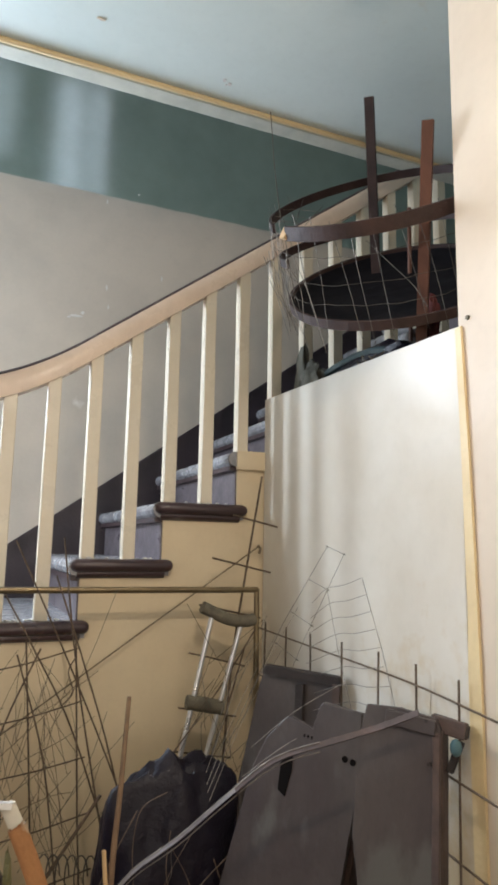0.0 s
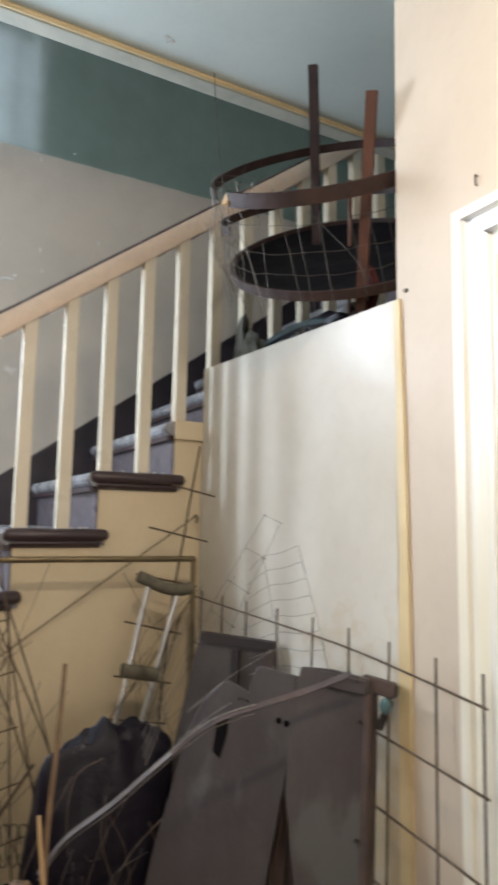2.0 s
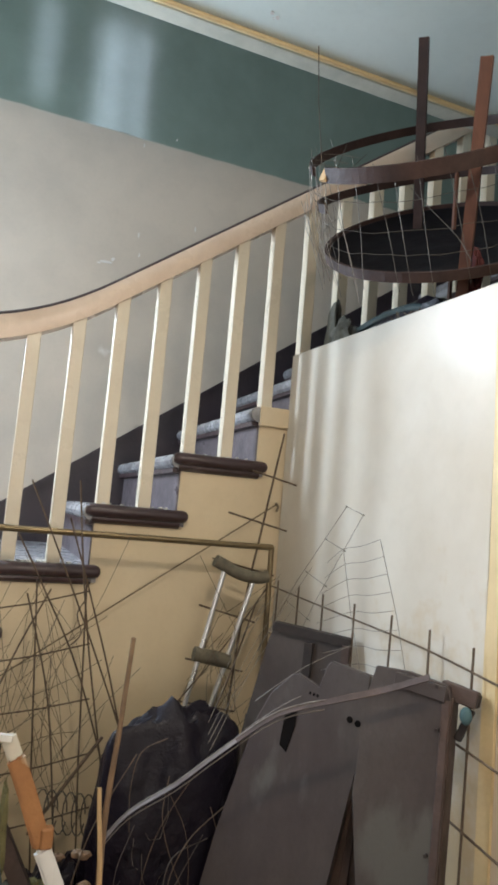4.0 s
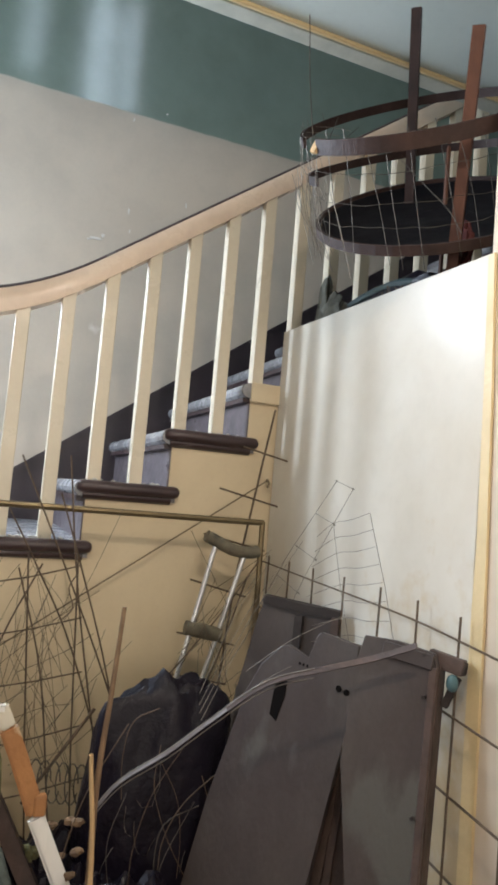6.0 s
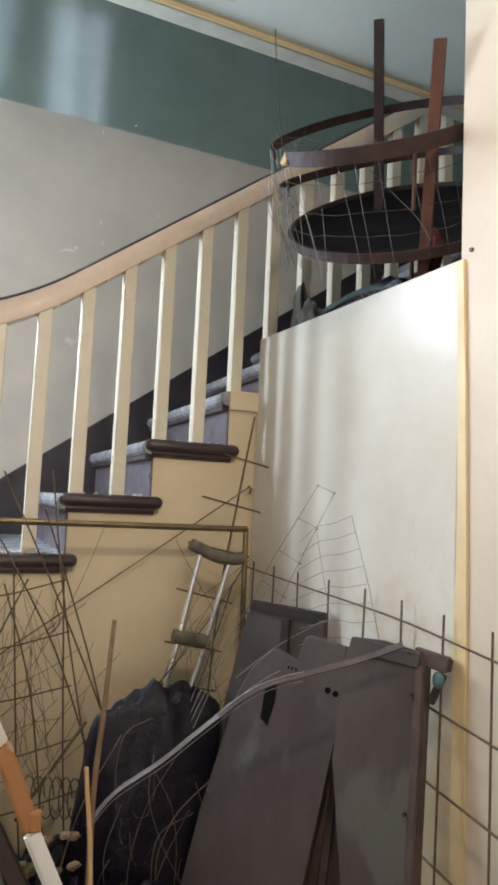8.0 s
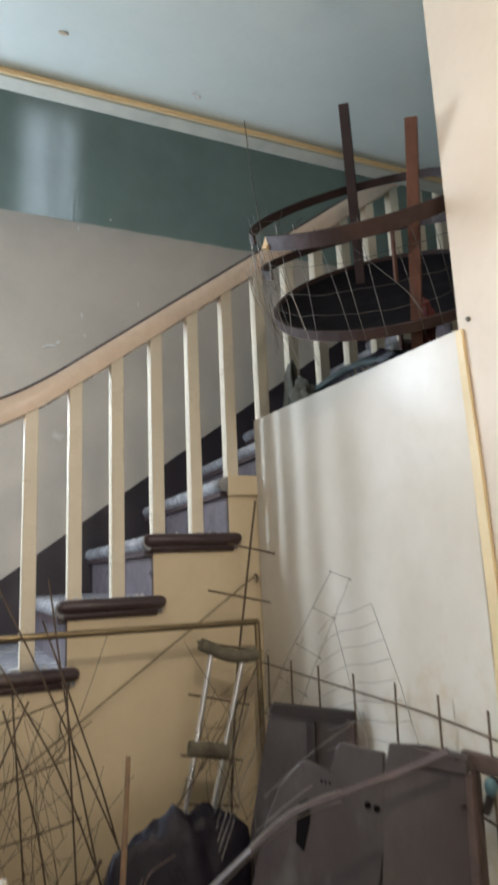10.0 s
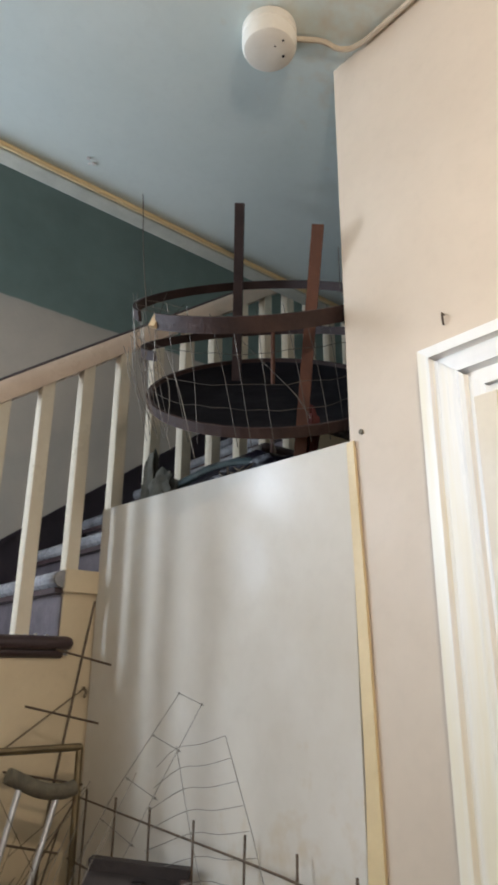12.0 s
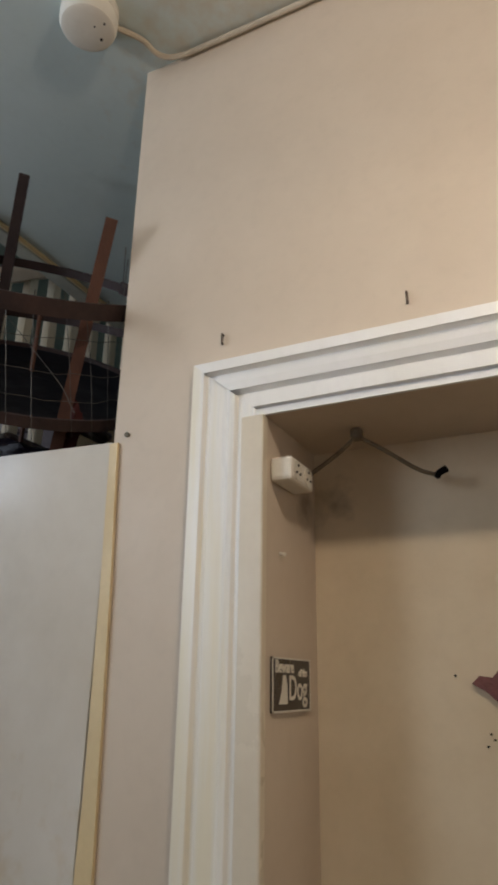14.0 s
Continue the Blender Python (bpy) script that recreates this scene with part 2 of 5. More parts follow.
TEAL = mat("faded_teal_rubber", (0.042, 0.066, 0.066), (0.02, 0.034, 0.034), 0.5, 14, 0.8, 0.2, 80)


# ---- mesh helpers ----
def box(bm, x0, x1, y0, y1, z0, z1, bevel=0.0):
    g = bmesh.ops.create_cube(bm, size=1)
    bmesh.ops.scale(bm, vec=(x1 - x0, y1 - y0, z1 - z0), verts=g["verts"])
    bmesh.ops.translate(bm, vec=((x0 + x1) / 2, (y0 + y1) / 2, (z0 + z1) / 2), verts=g["verts"])
    if bevel:
        es = {e for v in g["verts"] for e in v.link_edges}
        bmesh.ops.bevel(bm, geom=list(es), offset=bevel, segments=2, affect='EDGES', profile=0.5)
    return g["verts"]


def tube(bm, pts, r, seg=6, taper=1.0):
    """A round bar along a line of points."""
    pts = [Vector(p) for p in pts]
    rings = []
    up = None
    for i, p in enumerate(pts):
        d = (pts[min(i + 1, len(pts) - 1)] - pts[max(i - 1, 0)]).normalized()
        a = d.orthogonal().normalized() if up is None else (up - d * up.dot(d)).normalized()
        up = a
        c = d.cross(a)
        rr = r * (1 + (taper - 1) * i / max(1, len(pts) - 1))
        rings.append([bm.verts.new(p + (a * math.cos(t) + c * math.sin(t)) * rr) for t in [2 * math.pi * k / seg for k in range(seg)]])
    for q, w in zip(rings, rings[1:]):
        for k in range(seg):
            bm.faces.new((q[k], q[(k + 1) % seg], w[(k + 1) % seg], w[k]))
    bm.faces.new(rings[0][::-1])
    bm.faces.new(rings[-1])


def sweep(bm, pts, w, t, normal):
    """A flat bar of width w and thickness t along points; normal: the way its broad side faces (a vector, or one for each point)."""
    pts = [Vector(p) for p in pts]
    rings = []
    for i, p in enumerate(pts):
        d = (pts[min(i + 1, len(pts) - 1)] - pts[max(i - 1, 0)]).normalized()
        nn = Vector(normal[i] if isinstance(normal[0], (tuple, list, Vector)) else normal)
        nn = (nn - d * nn.dot(d)).normalized()
        s = d.cross(nn)
        rings.append([bm.verts.new(p + s * a * w / 2 + nn * b * t / 2) for a, b in ((-1, -1), (1, -1), (1, 1), (-1, 1))])
    for q, r in zip(rings, rings[1:]):
        for k in range(4):
            bm.faces.new((q[k], q[(k + 1) % 4], r[(k + 1) % 4], r[k]))
    bm.faces.new(rings[0][::-1])
    bm.faces.new(rings[-1])


def prism(bm, outline, axis, a, b):
    """A flat outline, extruded between a and b along an axis. Outline pairs are the other two axes in order x, y, z."""
    def place(u, v, w):
        return {"x": (w, u, v), "y": (u, w, v), "z": (u, v, w)}[axis]
    lo = [bm.verts.new(place(u, v, a)) for u, v in outline]
    hi = [bm.verts.new(place(u, v, b)) for u, v in outline]
    k = len(outline)
    bm.faces.new(lo[::-1])
    bm.faces.new(hi)
    for i in range(k):
        bm.faces.new((lo[i], lo[(i + 1) % k], hi[(i + 1) % k], hi[i]))


def mesh_of(name, bm, material, smooth=False):
    bmesh.ops.recalc_face_normals(bm, faces=bm.faces)
    me = bpy.data.meshes.new(name)
    bm.to_mesh(me)
    bm.free()
    me.materials.append(material)
    if smooth:
        for p in me.polygons:
            p.use_smooth = True
        me.set_sharp_from_angle(angle=radians(40))
    return me


def part(name, bm, material, parent, label="", smooth=False):
    ob = new(name, mesh_of(name, bm, material, smooth))
    ob.parent = parent
    if label:
        ob["label"] = label
    return ob


def thing(name, label, category, group="", kind="", bm=None, material=None, smooth=False):
    ob = new(name, mesh_of(name, bm, material, smooth) if bm else None)
    return tagged(ob, label, category, group, kind)


def B(*a, bevel=0.0):
    bm = bmesh.new()
    box(bm, *a, bevel=bevel)
    return bm


def T(pts, r, seg=6, taper=1.0):
    bm = bmesh.new()
    tube(bm, pts, r, seg, taper)
    return bm


def curve_pts(pts, n=8):
    """Points on a smooth line through the given ones."""
    P = [Vector(p) for p in pts]
    P = [P[0] * 2 - P[1]] + P + [P[-1] * 2 - P[-2]]
    out = []
    for i in range(1, len(P) - 2):
        for k in range(n):
            t = k / n
            a, b, c, d = P[i - 1:i + 3]
            out.append(0.5 * ((2 * b) + (c - a) * t + (2 * a - 5 * b + 4 * c - d) * t * t + (3 * b - a - 3 * c + d) * t ** 3))
    out.append(P[-2])
    return out


# ---- the setting ----
WALL_X = 1.215          # the hall's east wall
EDGE_Y = 1.477          # its end, where the cupboard front begins
STRING_Y = 2.455        # the open side of the stairs
BACK_Y = 3.40           # the wall along the stairs
CEIL_Z = 2.89
UP_Z = 3.08
RISE, RUN = 0.18, 0.25


def structure(name, label, category, bm, material):
    return thing(name, label, category, kind="structure", bm=bm, material=material)


structure("floor", "dusty dark wooden floor of the hall", "floor", B(-2.3, 3.6, -3.1, 3.6, -0.1, 0.0), FLOOR)
# the hall's ceiling ends at the open stairwell
bm = bmesh.new()
prism(bm, [(-2.3, -3.1), (3.6, -3.1), (3.6, 2.262), (-2.3, 2.262)], "z", CEIL_Z, UP_Z)
structure("ceiling", "pale blue painted ceiling with stains", "ceiling", bm, CEILING)
trim = structure("trim", "pale moulding along the edge of the stairwell", "trim", B(-1.3, 3.0, 2.208, 2.268, CEIL_Z - 0.014, CEIL_Z - 0.002, bevel=0.005), PALE)
part("bead", B(-1.3, 3.0, 2.189, 2.204, CEIL_Z - 0.016, CEIL_Z - 0.001, bevel=0.006), YELLOW, trim, "yellow painted bead")

# the wall along the stairs, with the window opening beside the landing
bm = bmesh.new()
for a in ((-0.16, 3.6, -0.0, 5.7), (-1.3, -0.48, 0, 5.7), (-0.48, -0.16, 0, 1.97), (-0.48, -0.16, 2.89, 5.7)):
    box(bm, a[0], a[1], BACK_Y, BACK_Y + 0.2, a[2], a[3])
structure("wall_north", "stair wall painted beige below and glossy green above", "wall", bm, STAIR_WALL)
win = thing("window_1", "narrow daylit window beside the stair landing", "window", kind="structure")
for a in ((-0.48, -0.455, 1.97, 2.89), (-0.185, -0.16, 1.97, 2.89), (-0.455, -0.185, 1.97, 1.995), (-0.455, -0.185, 2.865, 2.89)):
    part("window_frame", B(a[0], a[1], BACK_Y + 0.09, BACK_Y + 0.14, a[2], a[3], bevel=0.004), WHITE, win)
bm = bmesh.new()
for a in ((2.0, 2.57, 0, 5.7), (3.33, 3.6, 0, 5.7), (2.57, 3.33, 0, 1.67), (2.57, 3.33, 2.93, 5.7)):
    box(bm, -1.5, -1.3, a[0], a[1], a[2], a[3])
structure("wall_west", "painted wall of the stairwell with a window", "wall", bm, STAIR_WALL)
# wall out of view, opened only to let the west fill in
bm = bmesh.new()
for a in ((-3.1, 0.15, 0, CEIL_Z), (1.35, 2.2, 0, CEIL_Z), (0.15, 1.35, 0, 0.97), (0.15, 1.35, 2.43, CEIL_Z)):
    box(bm, -2.5, -2.3, a[0], a[1], a[2], a[3])
structure("wall_west_hall", "plain cream hall wall with an added opening out of view", "wall", bm, CREAM_WALL)
structure("wall_north_hall", "short plain wall beside the landing", "wall", B(-2.3, -1.3, 2.0, 2.2, 0, CEIL_Z), CREAM_WALL)
# unseen end wall; its opening is added for the fill lamp
bm = bmesh.new()
for a in ((-2.5, -0.36, 0, CEIL_Z), (0.96, 1.5, 0, CEIL_Z), (-0.36, 0.96, 0, 1.09), (-0.36, 0.96, 2.41, CEIL_Z)):
    box(bm, a[0], a[1], -3.1, -2.9, a[2], a[3])
structure("wall_south", "cream end wall of the hall with an added unseen opening", "wall", bm, CREAM_WALL)
structure("wall_east_stairs", "plain green wall at the head of the stairs", "wall", B(3.6, 3.8, -3.1, 3.6, 0, 5.7), STAIR_WALL)
# upper floor round the stairwell
bm = bmesh.new()
for a in ((-1.5, 0.27, UP_Z, 5.7), (0.27, 0.41, UP_Z, 4.75), (0.27, 0.41, 5.65, 5.7), (0.41, 0.77, UP_Z, 5.7), (1.213, 3.6, UP_Z, 5.7), (1.003, 1.066, 4.4, 5.65),
          (0.77, 1.213, UP_Z, 4.4), (0.77, 1.213, 5.65, 5.7)):
    box(bm, a[0], a[1], 0.7, 0.8, a[2], a[3])
structure("wall_landing", "upper landing wall with narrow windows", "wall", bm, CREAM_WALL)
structure("wall_west_upper", "plain wall of the upper landing", "wall", B(-1.5, -1.3, 0.8, 2.0, UP_Z, 5.7), CREAM_WALL)
structure("ceiling_upper", "plain white ceiling over the stairs", "ceiling", B(-1.5, 3.8, 0.6, 3.6, 5.7, 5.8), CREAM_WALL)

# the east wall with its door recess
DOOR_Y0, DOOR_Y1, DOOR_Z, BACK_X = 0.36, 1.165, 1.975, 1.44
bm = bmesh.new()
box(bm, WALL_X, 1.55, DOOR_Y1, EDGE_Y, 0, CEIL_Z)
box(bm, WALL_X, 1.55, -3.1, DOOR_Y0, 0, CEIL_Z)
box(bm, WALL_X, 1.55, DOOR_Y0, DOOR_Y1, DOOR_Z, CEIL_Z)
structure("wall_east", "cream painted hall wall with scuffs and nails", "wall", bm, CREAM_WALL)
structure("door_1", "flat cream painted door set deep in its recess", "door", B(BACK_X, 1.495, DOOR_Y0, DOOR_Y1, 0, DOOR_Z), DOOR)


def casing():
    """White moulded door casing: stepped profile swept round the opening with mitred corners."""
    t = thing("door_casing", "white and cream moulded door casing, paint worn", "door frame", kind="structure")
    y1, z1 = DOOR_Y1, DOOR_Z
    # distance from the opening's edge, and thickness off the wall
    steps = [(0.0, 0.006), (0.014, 0.006), (0.017, 0.013), (0.040, 0.013), (0.044, 0.004), (0.053, 0.004), (0.060, 0.015), (0.076, 0.018),
             (0.090, 0.019), (0.094, 0.010), (0.101, 0.010), (0.105, 0.023), (0.128, 0.022), (0.131, 0.0)]
    # thick old paint has filled the mouldings of the jambs
    filled = [(0.0, 0.010), (0.012, 0.010), (0.016, 0.012), (0.038, 0.0125), (0.041, 0.010), (0.045, 0.010), (0.049, 0.0165), (0.058, 0.0175), (0.064, 0.0150),
              (0.078, 0.0155), (0.094, 0.0165), (0.098, 0.0145), (0.102, 0.0145), (0.107, 0.0215), (0.128, 0.022), (0.131, 0.0)]
    for name, a, b, m in (("jamb", 0, 1, JAMB), ("head", 1, 2, WHITE), ("jamb", 2, 3, JAMB)):
        profile = filled if name == "jamb" else steps
        bm = bmesh.new()
        path = [lambda d: (y1 + 1.03 * d, 0.0), lambda d: (y1 + 1.03 * d, z1 + 0.86 * d), lambda d: (DOOR_Y0 - 1.03 * d, z1 + 0.86 * d), lambda d: (DOOR_Y0 - 1.03 * d, 0.0)]
        rows = []
        for k in (a, b):
            ring = [bm.verts.new((WALL_X - 0.0, *path[k](0.0)))]
            for d, h in profile:
                ring.append(bm.verts.new((WALL_X - h, *path[k](d))))
            rows.append(ring)
        for i in range(len(rows[0]) - 1):
            bm.faces.new((rows[0][i], rows[0][i + 1], rows[1][i + 1], rows[1][i]))
        part(name, bm, m, t)
    # the flat inner board of the jamb, cream where the white has yellowed
    part("inner_lining", B(WALL_X - 0.0145, WALL_X + 0.004, y1 - 0.003, y1 + 0.0385, 0, z1 - 0.001, bevel=0.003), CREAM, t, "yellowed cream inner edge")


casing()

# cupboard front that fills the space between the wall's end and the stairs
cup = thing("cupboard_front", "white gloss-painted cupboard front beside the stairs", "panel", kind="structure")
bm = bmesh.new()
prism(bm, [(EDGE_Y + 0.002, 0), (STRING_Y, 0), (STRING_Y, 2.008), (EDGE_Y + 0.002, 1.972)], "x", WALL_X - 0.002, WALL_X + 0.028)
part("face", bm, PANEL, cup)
bm = bmesh.new()
prism(bm, [(1.438, 0), (1.474, 0), (1.474, 1.26), (1.470, 1.39), (1.474, 1.7), (1.481, 1.967), (1.464, 1.969), (1.452, 1.7), (1.443, 1.39), (1.440, 1.26)], "x", WALL_X - 0.007, WALL_X - 0.001)
part("joint_strip", bm, YELLOW, cup, "yellowed tape over the joint")
structure("cupboard_top", "dark dusty board over the cupboard", "shelf", B(WALL_X + 0.03, 2.6, EDGE_Y, 2.45, 1.90, 1.93), BROWN)
structure("wall_behind_cupboard", "plain green wall beyond the cupboard", "wall", B(1.55, 3.6, 1.36, EDGE_Y, 0, CEIL_Z), STAIR_WALL)


# ---- stairs ----
def staircase():
    st = thing("staircase", "open-string staircase, dark varnished treads, cream string", "stairs")
    k0, k1 = -3, 8
    # cut string with the outline of the steps
    line = [(-0.13, 0.0), (-0.13, 1.64 + RISE * k0 - 0.05)]
    for k in range(k0, k1):
        x = 0.868 + RUN * k
        line += [(x, 1.64 + RISE * k - 0.05), ] if k > k0 else []
        line += [(x + RUN, 1.64 + RISE * k - 0.05)]
    line += [(3.2, 1.64 + RISE * (k1 - 1) - 0.05), (3.2, 0.0)]
    bm = bmesh.new()
    prism(bm, line, "y", STRING_Y + 0.012, STRING_Y + 0.05)
    part("string", bm, STRING, st, "cream painted cut string")
    for k in range(k0, k1 + 1):
        x, z = 0.868 + RUN * k, 1.64 + RISE * k
        # tread with a rounded nose at the front and a returned nose on the open end
        bm = bmesh.new()
        prof = [(x + RUN + 0.02, z - 0.048), (x + RUN + 0.02, z), (x - 0.012, z)]
        prof += [(x - 0.012 - 0.024 * math.sin(a), z - 0.024 + 0.024 * math.cos(a)) for a in [math.pi * i / 6 for i in range(1, 6)]]
        prof += [(x - 0.012, z - 0.048)]
        prism(bm, prof, "y", STRING_Y + 0.0, BACK_Y)
        tr = part("tread", bm, TREADTOP, st, "dusty worn tread")
        if k == 1:
            # this tread has lost its nosing: the bare cream end of the step shows
            part("bare_end", B(x - 0.006, x + RUN - 0.01, STRING_Y - 0.005, STRING_Y + 0.0115, z - 0.06, z + 0.004, bevel=0.003), STRING, tr, "bare cream step end without its nosing")
        else:
            # rounded nosing along the open end, with a scotia below it, and a rounded tip
            for nm, prof2, e0, e1 in (("return_nosing", [(0.014, 0.002), (-0.002, 0.002)] + [(-0.002 - 0.024 * math.sin(a), -0.017 + 0.019 * math.cos(a)) for a in [math.pi * i / 8 for i in range(1, 8)]] + [(-0.002, -0.036), (0.014, -0.036)], x - 0.030, x + RUN + 0.030),
                                      ("scotia", [(0.014, -0.0365), (-0.008, -0.0365), (-0.009, -0.043), (-0.004, -0.050), (0.004, -0.055), (0.014, -0.056)], x - 0.012, x + RUN + 0.006)):
                bm = bmesh.new()
                stations = [(e0, 0.55), (e0 + 0.006, 0.85), (e0 + 0.016, 1.0), (e1 - 0.016, 1.0), (e1 - 0.006, 0.85), (e1, 0.5)] if nm == "return_nosing" else [(e0, 1.0), (e1 - 0.006, 1.0), (e1, 0.7)]
                rings = [[bm.verts.new((sx, STRING_Y + (a if a > 0 else a * f), z - 0.017 + (b + 0.017) * (f if nm == "return_nosing" else 1.0))) for a, b in prof2] for sx, f in stations]
                for q, r in zip(rings, rings[1:]):
                    for i in range(len(prof2)):
                        bm.faces.new((q[i], q[(i + 1) % len(prof2)], r[(i + 1) % len(prof2)], r[i]))
                bm.faces.new(rings[0])
                bm.faces.new(rings[-1][::-1])
                part(nm, bm, DARKWOOD, tr, "dark red-brown rounded nosing" if nm == "return_nosing" else "", smooth=True)
        bm = bmesh.new()
        box(bm, x - 0.026, x + 0.004, STRING_Y + 0.016, BACK_Y - 0.004, z - 0.062, z - 0.047)
        part("cove", bm, DARKWOOD, tr)
        part("riser", B(x - 0.004, x + 0.014, STRING_Y + 0.017, BACK_Y, z - RISE, z - 0.046), RISER, st, "dark greyish varnished riser")
    # skirting string on the wall side
    bm = bmesh.new()
    s = RISE / RUN
    x0, x1 = -0.1, 3.0

    def top(x):
        return 1.495 + 0.705 * (x - 0.465)
    prism(bm, [(x0, top(x0) - 0.42), (x0, top(x0)), (x1, top(x1)), (x1, top(x1) - 0.42)], "y", BACK_Y - 0.022, BACK_Y + 0.01)
    part("wall_string", bm, WALLSTRING, st, "dark varnished skirting on the wall side")
    bm = bmesh.new()
    prism(bm, [(x0, top(x0) - 0.012), (x0, top(x0) + 0.008), (x1, top(x1) + 0.008), (x1, top(x1) - 0.012)], "y", BACK_Y - 0.03, BACK_Y + 0.01)
    part("wall_string_cap", bm, WALLSTRING, st)
    # quarter landing at the foot
    zl = 1.64 + RISE * (k0 - 1)
    part("landing", B(-1.3, 0.13, 2.2, BACK_Y, zl - 0.04, zl, bevel=0.006), TREADTOP, st, "dusty landing boards")
    part("landing_face", B(-1.3, -0.14, 2.26, 2.28, 0, zl - 0.042), STRING, st)


staircase()


def rail_z(x):
    """Top of the handrail: a straight rake that eases level towards the newel."""
    a, b, slope = 0.115, 0.60, 0.738
    if x >= b:
        return 2.326 + slope * (x - 0.852)
    zb = 2.326 + slope * (b - 0.852)
    t = max(0.0, (x - a) / (b - a))
    return zb - slope * (b - a) / 2 * (1 - t * t)


def balustrade():
    ba = thing("balustrade", "cream painted handrail on square balusters", "railing")
    xs = [0.13 + 0.03 * i for i in range(20)] + [0.75 + 0.2 * i for i in range(12)]
    bm = bmesh.new()
    prof = [(-0.026, -0.078), (0.026, -0.078), (0.030, -0.05), (0.027, -0.018), (0.018, -0.004), (0, 0), (-0.018, -0.004), (-0.027, -0.018), (-0.030, -0.05)]
    rings = [[bm.verts.new((x, 2.49 + a, rail_z(x) + b)) for a, b in prof] for x in xs]
    for q, r in zip(rings, rings[1:]):
        for i in range(len(prof)):
            bm.faces.new((q[i], q[(i + 1) % len(prof)], r[(i + 1) % len(prof)], r[i]))
    bm.faces.new(rings[0])
    bm.faces.new(rings[-1][::-1])
    rail = part("handrail", bm, RAIL, ba, "pinkish cream gloss handrail", smooth=True)
    bm = bmesh.new()
    pr2 = [(-0.0245, -0.010), (0.022, -0.010), (0.018, 0.004), (0.010, 0.009), (-0.012, 0.009), (-0.020, 0.004)]
    rings = [[bm.verts.new((x, 2.494 + a, rail_z(x) + b - 0.0015)) for a, b in pr2] for x in xs]
    for q, r in zip(rings, rings[1:]):
        for i in range(len(pr2)):
            bm.faces.new((q[i], q[(i + 1) % len(pr2)], r[(i + 1) % len(pr2)], r[i]))
    bm.faces.new(rings[0])
    bm.faces.new(rings[-1][::-1])
    part("worn_top", bm, DARKWOOD, rail, "dark wood bared along the top of the rail")
    for i in range(-2, 19):
        x = 0.513 + 0.125 * i
        k = math.floor((x - 0.84) / RUN)
        zb = 1.64 + RISE * k - 0.004
        bm = bmesh.new()
        h = 0.0195
        box(bm, x - h, x + h, 2.49 - h, 2.49 + h, zb, rail_z(x) - 0.05, bevel=0.0025)
        part("baluster", bm, CREAM, ba)
    # square newel with a moulded cap
    nw = part("newel", B(0.060, 0.172, 2.434, 2.546, 0.9, 2.06, bevel=0.008), RAIL, ba, "square cream newel post with a moulded cap")
    for w, z0, z1 in ((0.078, 2.035, 2.055), (0.062, 2.055, 2.105), (0.086, 2.105, 2.125), (0.095, 2.122, 2.138)):
        part("cap_moulding", B(0.116 - w, 0.116 + w, 2.49 - w, 2.49 + w, z0, z1, bevel=0.005), RAIL, nw)
    part("sunk_panel", B(0.085, 0.147, 2.430, 2.435, 1.3, 1.95, bevel=0.002), CREAM, nw)


balustrade()


def low_post():
    """The stout boxed newel at the foot of the lower flight."""
    t = thing("boxed_newel", "stout cream painted boxed newel with pyramid cap", "newel post")
    c, d, up = 0.142, 1.88, 0.042
    part("shaft", B(c - 0.09, c + 0.09, d - 0.09, d + 0.09, 0, 1.27 + up, bevel=0.006), CREAM, t)
    for w, z0, z1 in ((0.100, 1.245, 1.272), (0.112, 1.272, 1.30), (0.128, 1.30, 1.318), (0.122, 1.318, 1.352)):
        part("cap_moulding", B(c - w, c + w, d - w, d + w, z0 + up, z1 + up, bevel=0.006), CREAM, t)
    bm = bmesh.new()
    w = 0.112
    v = [bm.verts.new((c + a * w, d + b * w, 1.35 + up)) for a, b in ((-1, -1), (1, -1), (1, 1), (-1, 1))]
    p = bm.verts.new((c, d, 1.385 + up))
    for i in range(4):
        bm.faces.new((v[i], v[(i + 1) % 4], p))
    bm.faces.new(v[::-1])
    part("pyramid_cap", bm, WHITE, t, "dusty white pyramid top")
    part("applied_panel", B(c - 0.05, c + 0.05, d - 0.096, d - 0.089, 1.05 + up, 1.19 + up, bevel=0.003), CREAM, t)


low_post()


# ---- on the cupboard: the hooped wire cage and its tub ----
# each hoop: middle, half-width and the rise of its plane along x and y; the cage leans over towards the hall
TOP, MID, LOW = (1.247, 1.803, 2.438, 0.291, 0.55, 0.556), (1.275, 1.815, 2.336, 0.285, 0.464, 0.445), (1.375, 1.890, 2.258, 0.306, 0.50, 0.55)


def hoop_at(h, deg, grow=0.0, drop=0.0):
    a = radians(deg)
    r = h[3] + grow
    n = Vector((-h[4], -h[5], 1)).normalized()
    return Vector((h[0] + r * math.cos(a), h[1] + r * math.sin(a), h[2] + r * (h[4] * math.cos(a) + h[5] * math.sin(a)))) - n * drop


def hoop_band(h, a0, a1, w, t, grow=0.0, drop=0.0, n=48):
    c = Vector(h[:3])
    pts = [hoop_at(h, a0 + (a1 - a0) * i / n, grow, drop) for i in range(n + 1)]
    bm = bmesh.new()
    sweep(bm, pts, w, t, [(p - c).normalized() for p in pts])
    return bm


